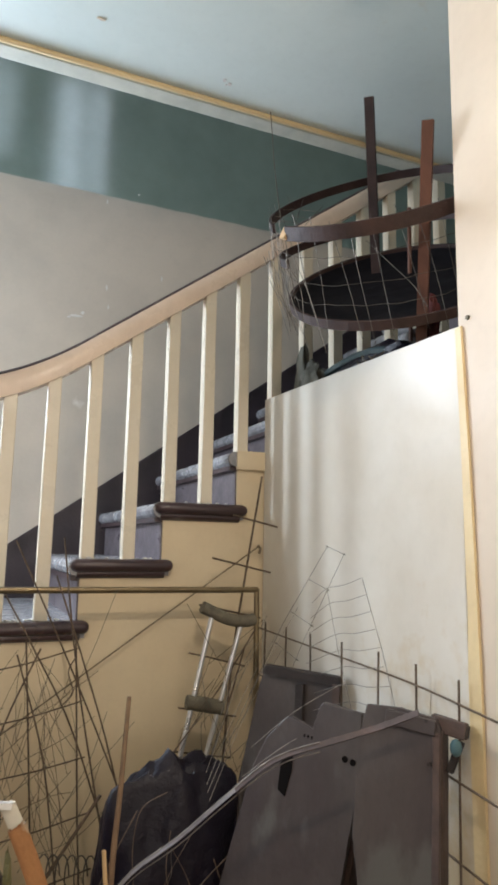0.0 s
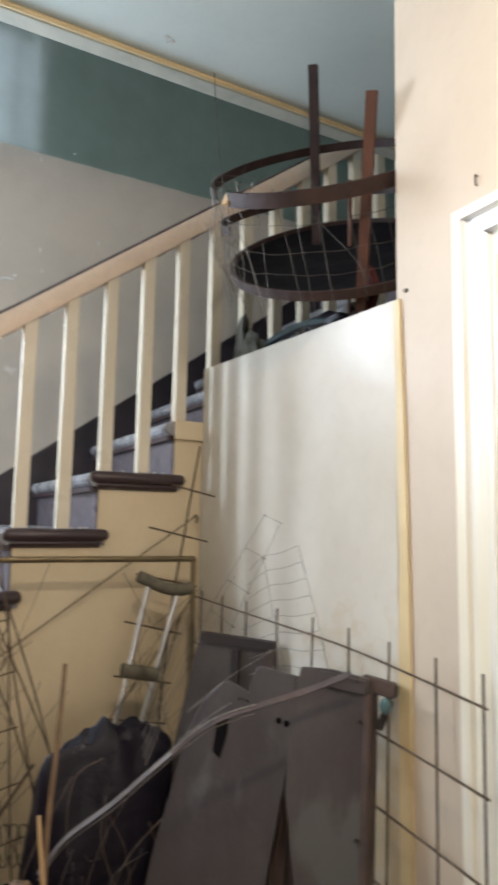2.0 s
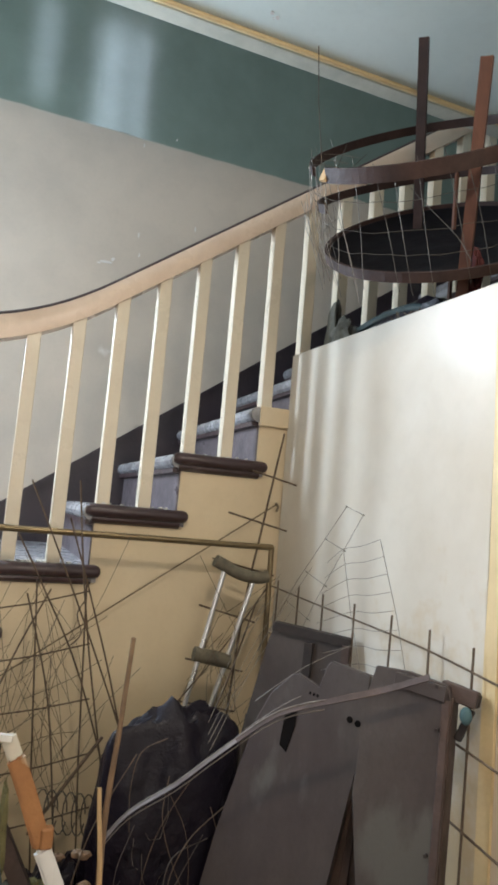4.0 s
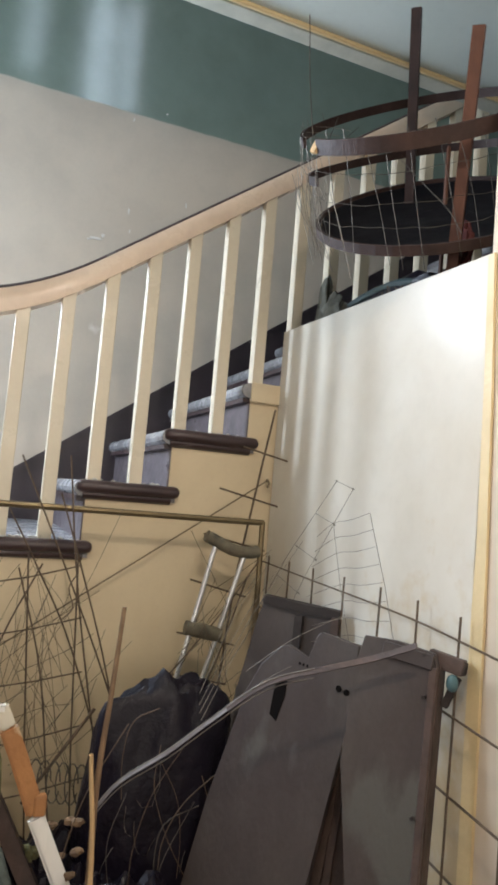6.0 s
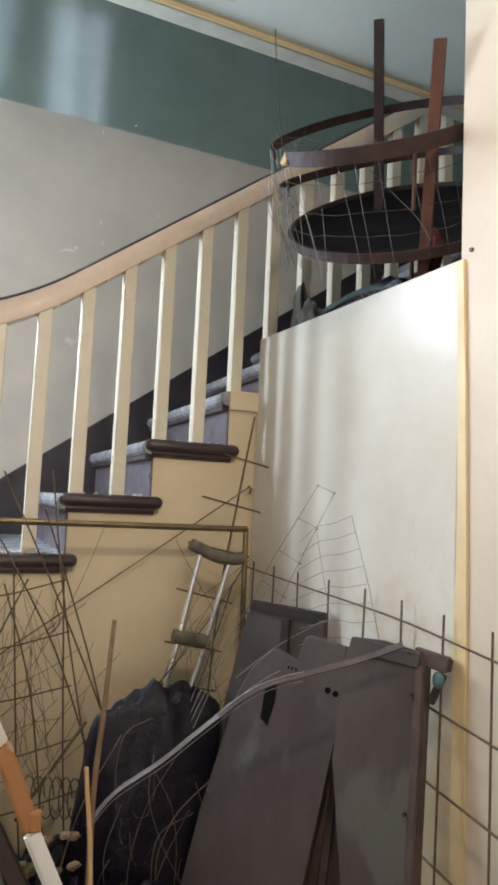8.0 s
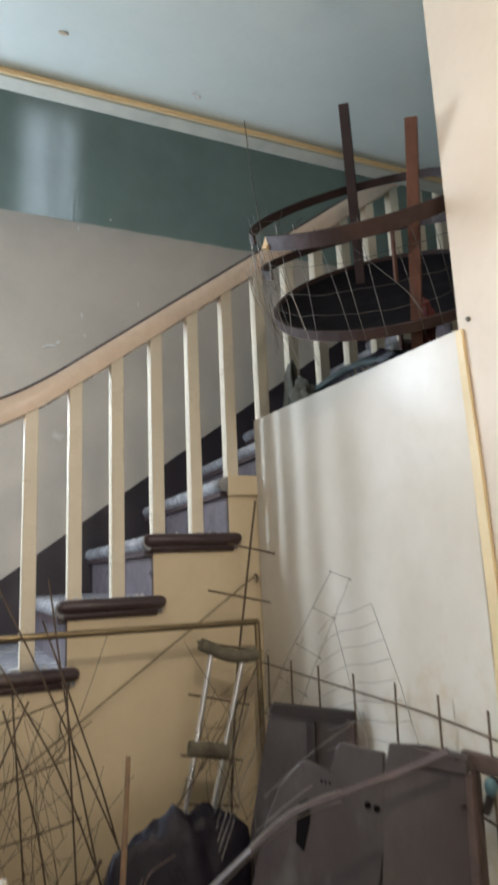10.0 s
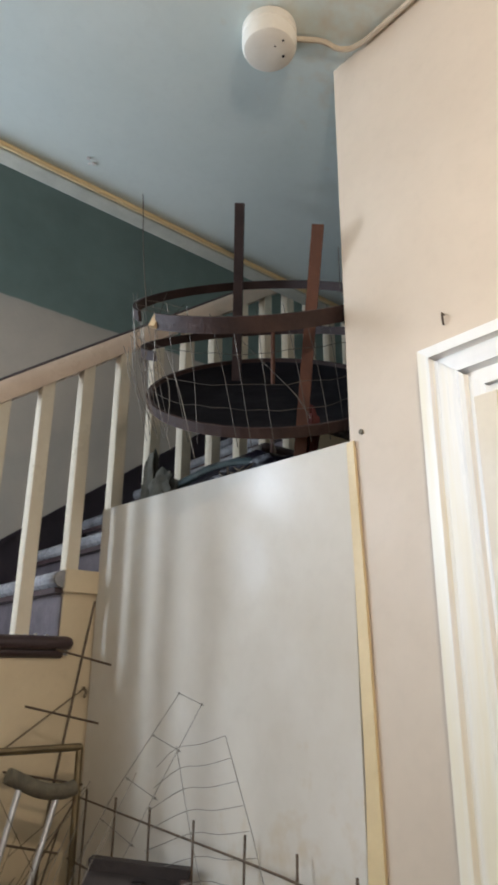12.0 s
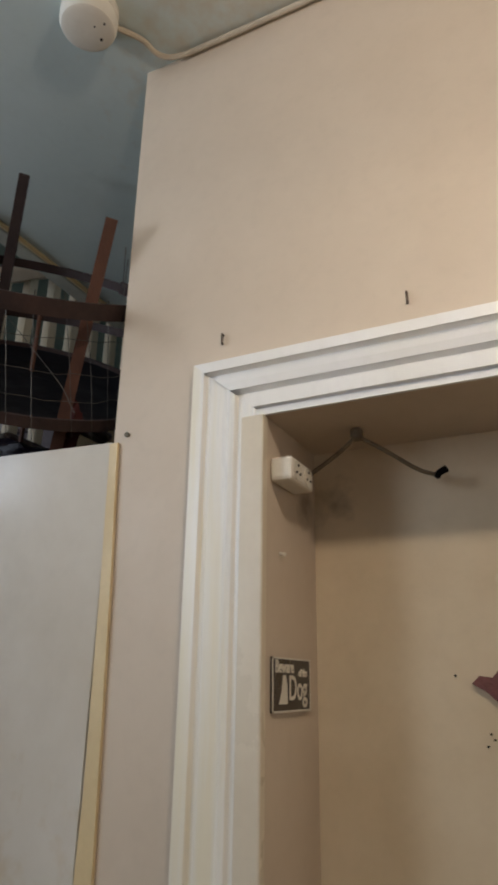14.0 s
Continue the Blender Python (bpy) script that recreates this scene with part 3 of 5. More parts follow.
def cage():
    t = thing("wire_cage", "wooden-hooped wire mesh cage leaning over on posts", "cage")
    part("top_hoop", hoop_band(TOP, -15, 168, 0.024, 0.007), HOOP, t, "dark bent wooden hoop")
    part("top_hoop", hoop_band(TOP, 186, 352, 0.034, 0.008, 0.004), HOOPBROWN, t, "broad brown wooden hoop with a sawn end")
    part("middle_hoop", hoop_band(MID, -30, 176, 0.022, 0.007), HOOP, t)
    part("bottom_hoop", hoop_band(LOW, 0, 360, 0.024, 0.009, 0.006, 0.0), HOOPBROWN, t)
    bm = bmesh.new()
    p = hoop_at(TOP, 185, 0.004)
    sweep(bm, [p + Vector((-0.003, 0.008, 0.003)), p + Vector((0.002, -0.008, -0.003))], 0.030, 0.010, (-1, 0, 0.3))
    part("sawn_end", bm, PALEWOOD, t, "pale sawn hoop end")
    bm = bmesh.new()
    sweep(bm, [(1.446, 2.118, 2.36), (1.302, 1.932, 2.838)], 0.027, 0.020, (-0.7, -0.7, 0))
    part("post", bm, HOOP, t, "dark wooden post")
    bm = bmesh.new()
    sweep(bm, [(1.288, 1.700, 1.935), (1.163, 1.493, 2.445)], 0.025, 0.020, (-0.7, -0.7, 0))
    part("post", bm, REDWOOD, t, "reddish wooden post")
    part("thin_stake", T([(1.50, 2.02, 1.935), (1.49, 2.00, 2.56)], 0.007, 6), REDWOOD, t)
    # wire mesh between the hoops
    for i in range(24):
        d = 118 + 9.4 * i + random.uniform(-1.5, 1.5)
        top = hoop_at(TOP, d, 0.008) + Vector((0, 0, random.uniform(0.0, 0.05)))
        bot = hoop_at(LOW, d + random.uniform(-4, 4), 0.012, 0.02) + Vector((0, 0, random.uniform(-0.03, 0.0)))
        mid = (top + bot) / 2 + Vector((random.uniform(-0.014, 0.014), random.uniform(-0.014, 0.014), 0))
        part("upright_wire", T(curve_pts([top, mid, bot], 4), 0.0007, 4), WIRE, t)
    # wires bunched where the netting's edge hangs loose, some bent over the top hoop
    for i in range(12):
        d = 150 + 4.0 * i + random.uniform(-2, 2)
        p = hoop_at(MID, d, 0.03 + random.uniform(-0.01, 0.02)) + Vector((0, 0, random.uniform(0.0, 0.06)))
        q = hoop_at(LOW, d + random.uniform(-5, 5), 0.014, 0.03) + Vector((random.uniform(-0.02, 0.02), random.uniform(-0.02, 0.02), random.uniform(-0.05, 0.0)))
        part("loose_wire", T(curve_pts([p, p.lerp(q, 0.4) + Vector((random.uniform(-0.02, 0.02), random.uniform(-0.02, 0.02), 0)), q], 5), 0.0008, 4), FINEWIRE if i % 3 else RUST, t)
    for d in (131, 146, 160):
        p = hoop_at(TOP, d, 0.006) + Vector((0, 0, 0.012))
        q = hoop_at(TOP, d - 20, -0.07) + Vector((0, 0, -0.03))
        part("bent_over_wire", T([hoop_at(MID, d, 0.02), p, p.lerp(q, 0.5) + Vector((0, 0, 0.004)), q], 0.0009, 4), FINEWIRE, t)
    for f, d0, d1 in ((0.25, 120, 335), (0.55, 118, 300), (0.78, 125, 330)):
        pts = []
        for i in range(31):
            d = d0 + (d1 - d0) * i / 30
            pts.append(hoop_at(TOP, d, 0.006).lerp(hoop_at(LOW, d, 0.006), f) + Vector((0, 0, random.uniform(-0.004, 0.004))))
        part("hoop_wire", T(pts, 0.0007, 4), WIRE, t)
    part("long_wire", T(curve_pts([(1.0, 1.90, 2.36), (0.972, 1.885, 2.50), (0.955, 1.868, 2.60), (0.948, 1.862, 2.64)], 3), 0.0013, 5), WIRE, t, "bent wire end standing up")
    for a, b in (((1.09, 1.99, 2.42), (1.15, 2.06, 2.54)), ((1.15, 2.05, 2.45), (1.25, 2.12, 2.57)), ((1.30, 1.56, 2.38), (1.31, 1.57, 2.50)), ((1.33, 1.58, 2.38), (1.34, 1.585, 2.49))):
        part("loose_wire_end", T([a, b], 0.0011, 4), WIRE, t)
    # a thick cobweb-grey twist of netting at the front
    part("net_twist", T(curve_pts([(1.16, 1.74, 2.27), (1.19, 1.68, 2.19), (1.22, 1.63, 2.12), (1.235, 1.60, 2.06)], 4), 0.0006, 6, 2.0), WIRE, t, "frayed twist of netting")


cage()


def tub():
    t = thing("tub", "black plastic tub tipped over inside the cage", "tub")
    bm = bmesh.new()
    rows = []
    for g, d in ((-0.004, 0.0), (0.0, -0.006), (0.004, 0.0), (0.0, 0.02), (-0.03, 0.10), (-0.06, 0.13), (-0.20, 0.135), (-0.20, 0.128), (-0.066, 0.122), (-0.04, 0.09), (-0.010, 0.02)):
        rows.append([bm.verts.new(hoop_at(LOW, 7.5 * k, g, d * 0.2)) for k in range(48)])
    rows.append(rows[0])
    for q, w in zip(rows, rows[1:]):
        for k in range(48):
            bm.faces.new((q[k], q[(k + 1) % 48], w[(k + 1) % 48], w[k]))
    part("bowl", bm, BLACK, t, smooth=True)
    bm = bmesh.new()
    vs = [bm.verts.new(hoop_at(LOW, 15 * k, -0.19, 0.026)) for k in range(24)]
    ws = [bm.verts.new(hoop_at(LOW, 15 * k, -0.19, 0.0285)) for k in range(24)]
    bm.faces.new(vs)
    bm.faces.new(ws[::-1])
    for k in range(24):
        bm.faces.new((vs[k], vs[(k + 1) % 24], ws[(k + 1) % 24], ws[k]))
    part("bottom", bm, BLACK, t)


tub()


def crumple(name, label, cat, c, size, material, seed, rough=0.3, sub=4):
    bm = bmesh.new()
    bmesh.ops.create_icosphere(bm, subdivisions=sub, radius=1.0)
    off = Vector((seed * 3.1, seed * 1.7, seed))
    for v in bm.verts:
        p = v.co * (1 + rough * noise.noise(v.co * 1.7 + off) + 0.5 * rough * abs(noise.noise(v.co * 4 + off)) + 0.2 * rough * noise.noise(v.co * 11 + off))
        v.co = Vector((c[0] + p.x * size[0], c[1] + p.y * size[1], max(c[2] - size[2] * 0.9, c[2] + p.z * size[2])))
    return thing(name, label, cat, bm=bm, material=material, smooth=True)


# heaped on the cupboard under the cage
crumple("dark_cloth", "crumpled dark cloth on top of the cupboard", "cloth", (1.36, 2.03, 2.01), (0.08, 0.27, 0.065), SACK, 1)
crumple("dark_cloth", "crumpled dark cloth bundle beside the balusters", "cloth", (1.36, 2.29, 2.00), (0.09, 0.10, 0.075), SACK, 2)
crumple("grey_rag", "dusty grey rag hanging by the cage", "rag", (1.272, 2.290, 2.060), (0.018, 0.030, 0.095), RAG, 3, 0.5)
crumple("grey_rag", "dusty grey rag tucked under the cage", "rag", (1.265, 2.215, 2.03), (0.022, 0.05, 0.055), RAG, 4, 0.5)
crumple("red_rag", "small faded red rag caught at the foot of a cage post", "rag", (1.290, 1.665, 2.045), (0.012, 0.028, 0.062), REDRAG, 6, 0.5)
t = thing("teal_hose", "short bent length of teal hose", "hose")
part("hose", T(curve_pts([(1.27, 2.24, 2.015), (1.29, 2.14, 2.045), (1.30, 2.02, 2.058), (1.31, 1.90, 2.05), (1.36, 1.78, 2.02)], 5), 0.011, 8), TEAL, t, smooth=True)
for i in range(7):
    y = 1.85 + 0.012 * i
    d = Vector((random.uniform(-0.03, 0.03), random.uniform(-0.06, 0.06), random.uniform(0.0, 0.05)))
    p = Vector((1.255, y, 2.0))
    thing("twig", "thin broken twig on the cupboard edge", "twig", group="twigs on the cupboard", bm=T([p - d * 0.6, p + d], 0.0016, 5), material=CORD)


# ---- hall clutter ----
def wire_lines(lines, r):
    bm = bmesh.new()
    for ln in lines:
        tube(bm, ln, r, 5)
    return bm


def heavy_mesh():
    """A sheet of heavy rusty mesh that leans along the cupboard front."""
    t = thing("rusty_mesh_sheet", "sheet of heavy rusty welded mesh leaning on the cupboard", "wire mesh")
    for i, y in enumerate((2.375, 2.228, 2.078, 1.912, 1.749, 1.611, 1.478, 1.350, 1.240)):
        ztip = 1.272 - 0.030 * max(0, (1.7 - y)) * 2
        part("upright_wire", T(curve_pts([(1.165, y + 0.012, 0.02), (1.178 + random.uniform(-0.004, 0.004), y + random.uniform(-0.008, 0.008), 0.65), (1.188, y, ztip)], 4), 0.0027, 6), RUST, t)
    for i in range(9):
        z = 1.228 - 0.142 * i
        part("cross_wire", T(curve_pts([(1.176, 2.43, z + 0.025), (1.181, 2.05, z + 0.012), (1.183, 1.65, z), (1.179, 1.40, z - 0.018), (1.176, 1.222, z - 0.035)], 4), 0.0025, 6), RUST, t)


heavy_mesh()


def fine_mesh():
    t = thing("fine_mesh_offcut", "bent offcut of fine wire mesh against the cupboard", "wire mesh")
    # ladder of rungs that fans down
    a0, a1 = Vector((1.172, 1.960, 1.405)), Vector((1.150, 1.790, 1.10))
    b0, b1 = Vector((1.176, 1.797, 1.437)), Vector((1.150, 1.610, 1.12))
    part("side_wire", T([a0, (a0 + a1) / 2 + Vector((0, 0.008, 0)), a1], 0.0008, 5), FINEWIRE, t)
    part("side_wire", T([b0, (b0 + b1) / 2 + Vector((0, -0.008, 0)), b1], 0.0009, 5), FINEWIRE, t)
    for i in range(9):
        f = i / 8.5
        p, q = a0.lerp(a1, f), b0.lerp(b1, f)
        back = p + (p - q) * (0.25 + 0.55 * min(1, f * 2)) + Vector((-0.02, 0, -0.035))
        part("rung", T(curve_pts([q, (p + q) / 2 + Vector((0, 0, -0.006)), p + Vector((0, 0, -0.004)), back], 3), 0.0008, 5), FINEWIRE, t)
    for a, b in (((0.845, 1.95, 1.02), (1.15, 2.35, 1.225)), ((0.847, 1.95, 0.988), (1.15, 2.30, 1.25)), ((0.849, 1.95, 0.962), (1.15, 2.19, 1.276)), ((0.851, 1.95, 0.943), (1.15, 2.08, 1.343)),
                 ((0.853, 1.94, 0.93), (1.15, 2.18, 1.215)), ((0.92, 1.86, 1.06), (1.13, 1.80, 1.20)), ((0.90, 1.86, 1.00), (1.10, 1.78, 1.13))):
        p, q = Vector(a), Vector(b)
        part("fan_wire", T(curve_pts([p, p.lerp(q, 0.5) + Vector((-0.02, -0.02, 0.012)), q], 5), 0.0008, 4), FINEWIRE, t)
    # the strip that runs up to a point, and its crosspieces
    l0, l1 = Vector((1.172, 1.957, 1.510)), Vector((1.130, 2.36, 1.06))
    r0, r1 = Vector((1.172, 1.873, 1.491)), Vector((1.130, 2.20, 1.03))
    part("strip_wire", T([l0, l0.lerp(l1, 0.5) + Vector((0, 0.01, 0.01)), l1], 0.0009, 5), FINEWIRE, t)
    part("strip_wire", T([r0, r0.lerp(r1, 0.5) + Vector((0, 0.01, 0.0)), r1], 0.0008, 5), FINEWIRE, t)
    for f in (0.0, 0.2, 0.41, 0.62, 0.83):
        p, q = l0.lerp(l1, f), r0.lerp(r1, f)
        d = (q - p) * 0.08
        part("rung", T([p - d, q + d], 0.0009, 5), FINEWIRE, t)
        for e in (p, q):
            bm = bmesh.new()
            bmesh.ops.create_icosphere(bm, subdivisions=1, radius=0.003, matrix=Matrix.Translation(e))
            part("twist", bm, FINEWIRE, t)


fine_mesh()


def tall_mesh():
    """Wide-spaced rods that stand in the corner by the string."""
    t = thing("rod_mesh", "narrow piece of rod mesh standing in the corner", "wire mesh")
    part("long_rod", T(curve_pts([(1.172, 2.383, 1.733), (1.115, 2.36, 1.45), (1.055, 2.33, 1.13), (0.99, 2.28, 0.5)], 5), 0.0033, 6), RUST, t)
    for a, b in (((1.075, 2.385, 1.605), (1.190, 2.30, 1.568)), ((1.005, 2.38, 1.470), (1.182, 2.33, 1.427)), ((0.96, 2.36, 1.33), (1.15, 2.33, 1.29)),
                 ((0.925, 2.34, 1.195), (1.10, 2.33, 1.15)), ((0.895, 2.33, 1.045), (1.07, 2.32, 1.01)), ((0.88, 2.32, 0.93), (1.05, 2.31, 0.90))):
        part("cross_rod", T([a, b], 0.0029, 6), RUST, t)
    part("long_rod", T(curve_pts([(1.10, 2.33, 1.21), (1.02, 2.31, 0.98), (0.93, 2.27, 0.80), (0.85, 2.2, 0.5)], 4), 0.0025, 6), RUST, t)
    part("long_rod", T(curve_pts([(1.13, 2.32, 1.26), (1.01, 2.30, 1.10), (0.86, 2.25, 0.95), (0.7, 2.2, 0.8)], 4), 0.0022, 6), RUST, t)
    rng = random.Random(8)
    for i in range(22):
        p = Vector((rng.uniform(0.94, 1.13), rng.uniform(2.26, 2.36), rng.uniform(0.88, 1.24)))
        a = rng.uniform(0.2, 1.1) if i % 3 else rng.uniform(-0.6, 0.1)
        d = Vector((math.sin(a), 0, math.cos(a))) * rng.uniform(0.06, 0.16)
        part("thin_wire", T(curve_pts([p - d, p + Vector((rng.uniform(-0.012, 0.012), 0, rng.uniform(-0.01, 0.01))), p + d], 4), 0.0009, 4), RUST if i % 2 else FINEWIRE, t)


tall_mesh()


def left_mesh():
    t = thing("mesh_bundle", "tangled bundle of rusty mesh and rods below the stairs", "wire mesh")
    for a, b in (((0.462, 2.30, 1.25), (0.548, 2.28, 0.30)), ((0.590, 2.30, 1.26), (0.655, 2.28, 0.30)), ((0.325, 2.30, 1.19), (0.40, 2.28, 0.30))):
        part("upright_wire", T([a, ((a[0] + b[0]) / 2 - 0.004, 2.295, (a[2] + b[2]) / 2), b], 0.0024, 6), RUST, t)
    for z0, z1, s in ((1.166, 1.228, 0), (1.034, 1.090, 0.016), (0.905, 0.947, 0.03), (0.755, 0.808, 0.05), (0.62, 0.67, 0.06)):
        part("cross_wire", T([(0.315 + s, 2.298, z0), (0.47 + s, 2.302, (z0 + z1) / 2 - 0.004), (0.60 + s, 2.298, z1)], 0.0023, 6), RUST, t)
    rods = [((0.421, 2.32, 1.512), (0.57, 2.30, 1.20), (0.715, 2.27, 0.87), (0.85, 2.2, 0.5)), ((0.548, 2.33, 1.522), (0.585, 2.31, 1.25), (0.633, 2.29, 0.98), (0.75, 2.2, 0.4)),
            ((0.531, 2.31, 1.419), (0.61, 2.30, 1.20), (0.697, 2.28, 0.933), (0.80, 2.2, 0.5)), ((0.403, 2.33, 1.370), (0.483, 2.31, 1.229), (0.60, 2.30, 1.00), (0.74, 2.25, 0.6)),
            ((0.50, 2.30, 1.23), (0.42, 2.28, 1.05), (0.36, 2.25, 0.85), (0.33, 2.2, 0.5)), ((0.44, 2.28, 1.22), (0.52, 2.26, 0.95), (0.57, 2.22, 0.6))]
    for r in rods:
        part("rod", T(curve_pts(r, 5), 0.0024, 6), RUST, t)
    # thin tangled wires
    for i in range(46):
        x, z = random.uniform(0.33, 0.62), random.uniform(0.75, 1.20)
        a = random.uniform(-0.5, 0.5) + (0 if i % 3 else 0.8)
        ln = random.uniform(0.08, 0.24)
        y = random.uniform(2.20, 2.40)
        p = Vector((x, y, z))
        d = Vector((math.sin(a), random.uniform(-0.1, 0.1), math.cos(a))) * ln
        part("thin_wire", T(curve_pts([p - d, p + Vector((random.uniform(-0.03, 0.03), 0, random.uniform(-0.02, 0.02))), p + d], 5), 0.0009, 4), WIRE if i % 2 else RUST, t)
    part("rod", T([(0.50, 2.20, 0.66), (0.529, 2.20, 0.703), (0.656, 2.20, 0.881)], 0.0042, 6), RUST, t)
    part("hooked_wire", T(curve_pts([(0.590, 2.29, 1.205), (0.572, 2.28, 1.17), (0.585, 2.27, 1.12), (0.56, 2.27, 1.09)], 4), 0.0018, 5), RUST, t)
    # rings of an old spring at the foot
    for i in range(7):
        bm = bmesh.new()
        c = Vector((0.520 + 0.022 * i, 2.15, 0.735 - 0.004 * i))
        tube(bm, [c + Vector((0.016 * math.cos(a), 0.01 * math.sin(a), 0.045 * math.sin(a))) for a in [2 * math.pi * k / 14 for k in range(14)]], 0.0018, 5)
        part("spring_loop", bm, WIRE, t)


left_mesh()


def leaning_frame():
    # a plain frame of metal tube, not a stand
    t = thing("tube_frame", "tarnished metal tube frame leaning in front of the stairs", "stand")
    part("top_bar", T([(0.281, 2.34, 1.380), (1.143, 2.34, 1.374)], 0.009, 8), BRASS, t)
    part("side_bar", T([(1.141, 2.342, 1.377), (1.136, 2.325, 1.08), (1.12, 2.25, 0.0)], 0.009, 8), BRASS, t)
    part("side_bar", T(curve_pts([(0.284, 2.342, 1.380), (0.290, 2.335, 1.05), (0.294, 2.30, 0.92), (0.335, 2.2, 0.55), (0.38, 2.1, 0.0)], 4), 0.009, 8), BRASS, t)


leaning_frame()


def crutch():
    t = thing("crutch", "aluminium underarm crutch with worn foam pads", "crutch")
    part("arm_pad", T(curve_pts([(0.953, 2.31, 1.328), (0.975, 2.31, 1.318), (1.034, 2.305, 1.292), (1.090, 2.31, 1.284), (1.121, 2.31, 1.290)], 5), 0.018, 10), RUBBER, t, "grey-brown foam arm pad", smooth=True)
    part("tube", T([(0.984, 2.31, 1.305), (0.893, 2.29, 0.929), (0.829, 2.22, 0.393)], 0.0072, 10), ALU, t, smooth=True)
    part("tube", T([(1.078, 2.31, 1.28), (0.962, 2.29, 0.898), (0.839, 2.22, 0.393)], 0.0072, 10), ALU, t, smooth=True)
    part("hand_grip", T([(0.908, 2.297, 1.066), (0.960, 2.293, 1.057), (1.014, 2.297, 1.044)], 0.0205, 10), RUBBER, t, "grey foam hand grip", smooth=True)
    rng = random.Random(5)
    for i in range(16):
        p = Vector((rng.uniform(0.905, 1.015), 2.275, rng.uniform(1.03, 1.075)))
        q = p + Vector((rng.uniform(-0.03, 0.03), rng.uniform(-0.012, 0.0), rng.uniform(-0.05, 0.03)))
        part("frayed_fibre", T(curve_pts([p, p.lerp(q, 0.5) + Vector((rng.uniform(-0.01, 0.01), -0.006, 0)), q], 3), 0.0007, 4), RUBBER, t)
    part("lower_tube", T([(0.834, 2.22, 0.45), (0.80, 2.15, 0.02)], 0.010, 10), ALU, t)
    part("rubber_tip", T([(0.802, 2.153, 0.05), (0.798, 2.147, 0.0)], 0.018, 10), BLACK, t)


crutch()


def cord():
    t = thing("cord", "dirty cord strung across the side of the stairs", "cord")
    part("strand", T(curve_pts([(0.33, 2.43, 0.92), (0.423, 2.438, 0.985), (0.80, 2.44, 1.242), (1.0, 2.44, 1.378), (1.19, 2.44, 1.508)], 6), 0.0024, 6), CORD, t)
    part("knot", T([(1.186, 2.44, 1.512), (1.194, 2.436, 1.500), (1.188, 2.432, 1.485)], 0.004, 6), CORD, t)


cord()


def board(name, label, cat, outline, origin, u, v, thick, material, holes=()):
    """A board from an outline in metres along u and v from an origin."""
    t = thing(name, label, cat)
    bm = bmesh.new()
    o, u, v = Vector(origin), Vector(u).normalized(), Vector(v).normalized()
    nrm = u.cross(v).normalized()
    lo = [bm.verts.new(o + u * a + v * b) for a, b in outline]
    hi = [bm.verts.new(o + u * a + v * b + nrm * thick) for a, b in outline]
    k = len(outline)
    bm.faces.new(lo)
    bm.faces.new(hi[::-1])
    for i in range(k):
        bm.faces.new((lo[i], lo[(i + 1) % k], hi[(i + 1) % k], hi[i]))
    bmesh.ops.bevel(bm, geom=bm.edges[:], offset=0.0025, segments=1, affect='EDGES')
    part("sheet", bm, material, t)
    # nothing is cut: near-black plates on the face paint the holes' shade
    for nm, pts in holes:
        hb = bmesh.new()
        lo = [hb.verts.new(o + u * a + v * b + nrm * (thick + 0.0015)) for a, b in pts]
        hi = [hb.verts.new(o + u * a + v * b + nrm * (thick - 0.006)) for a, b in pts]
        hb.faces.new(lo)
        for i in range(len(pts)):
            hb.faces.new((lo[i], lo[(i + 1) % len(pts)], hi[(i + 1) % len(pts)], hi[i]))
        part(nm, hb, HOLE, t)
    return t


def disc(c, r, n=12, s=1.0):
    return [(c[0] + r * math.cos(2 * math.pi * k / n), c[1] + s * r * math.sin(2 * math.pi * k / n)) for k in range(n)]


# the wide front board with a hand slot and two bored holes; origin at its two holes
U, V = (0.6, -0.8, 0.0), (0.096, 0.072, 1.0)
board("slotted_board", "weathered grey board with a hand slot and two holes", "board",
      [(-0.45, -1.08), (-0.15, -1.08), (-0.044, -0.379), (-0.008, -0.144), (0.006, -0.062), (0.014, 0.098), (-0.078, 0.110), (-0.086, 0.100), (-0.097, 0.048), (-0.152, 0.070), (-0.166, 0.066), (-0.212, 0.020), (-0.243, -0.045), (-0.305, -0.293)],
      (1.094, 1.692, 1.060), U, V, 0.018, BOARD,
      [("hand_slot", [(-0.176, -0.082), (-0.158, -0.094), (-0.144, -0.040), (-0.143, -0.006), (-0.150, 0.0), (-0.168, -0.010), (-0.172, -0.03)]),
       ("bored_hole", disc((-0.022, 0.003), 0.0068)), ("bored_hole", disc((-0.004, -0.001), 0.0068))] +
      [("nail_hole", disc((-0.118 + 0.009 * i, 0.036 - 0.001 * i), 0.0022, 8, 1.6)) for i in range(3)])
cab = board("drawer_front_board", "grey painted cupboard door with a boxed batten edge", "board",
            [(0.05, -1.10), (0.164, -1.10), (0.164, 0.079), (0.157, 0.099), (0.084, 0.110), (0.017, 0.109), (0.004, 0.047), (-0.006, -0.13), (0.029, -0.33)], (1.051, 1.617, 1.088), U, V, 0.016, BOARD)
CO, CU, CV = Vector((1.051, 1.617, 1.088)), Vector(U).normalized(), Vector(V).normalized()
CN = CU.cross(CV).normalized()


def on_door(u, v, w=0.0):
    return CO + CU * u + CV * v + CN * w


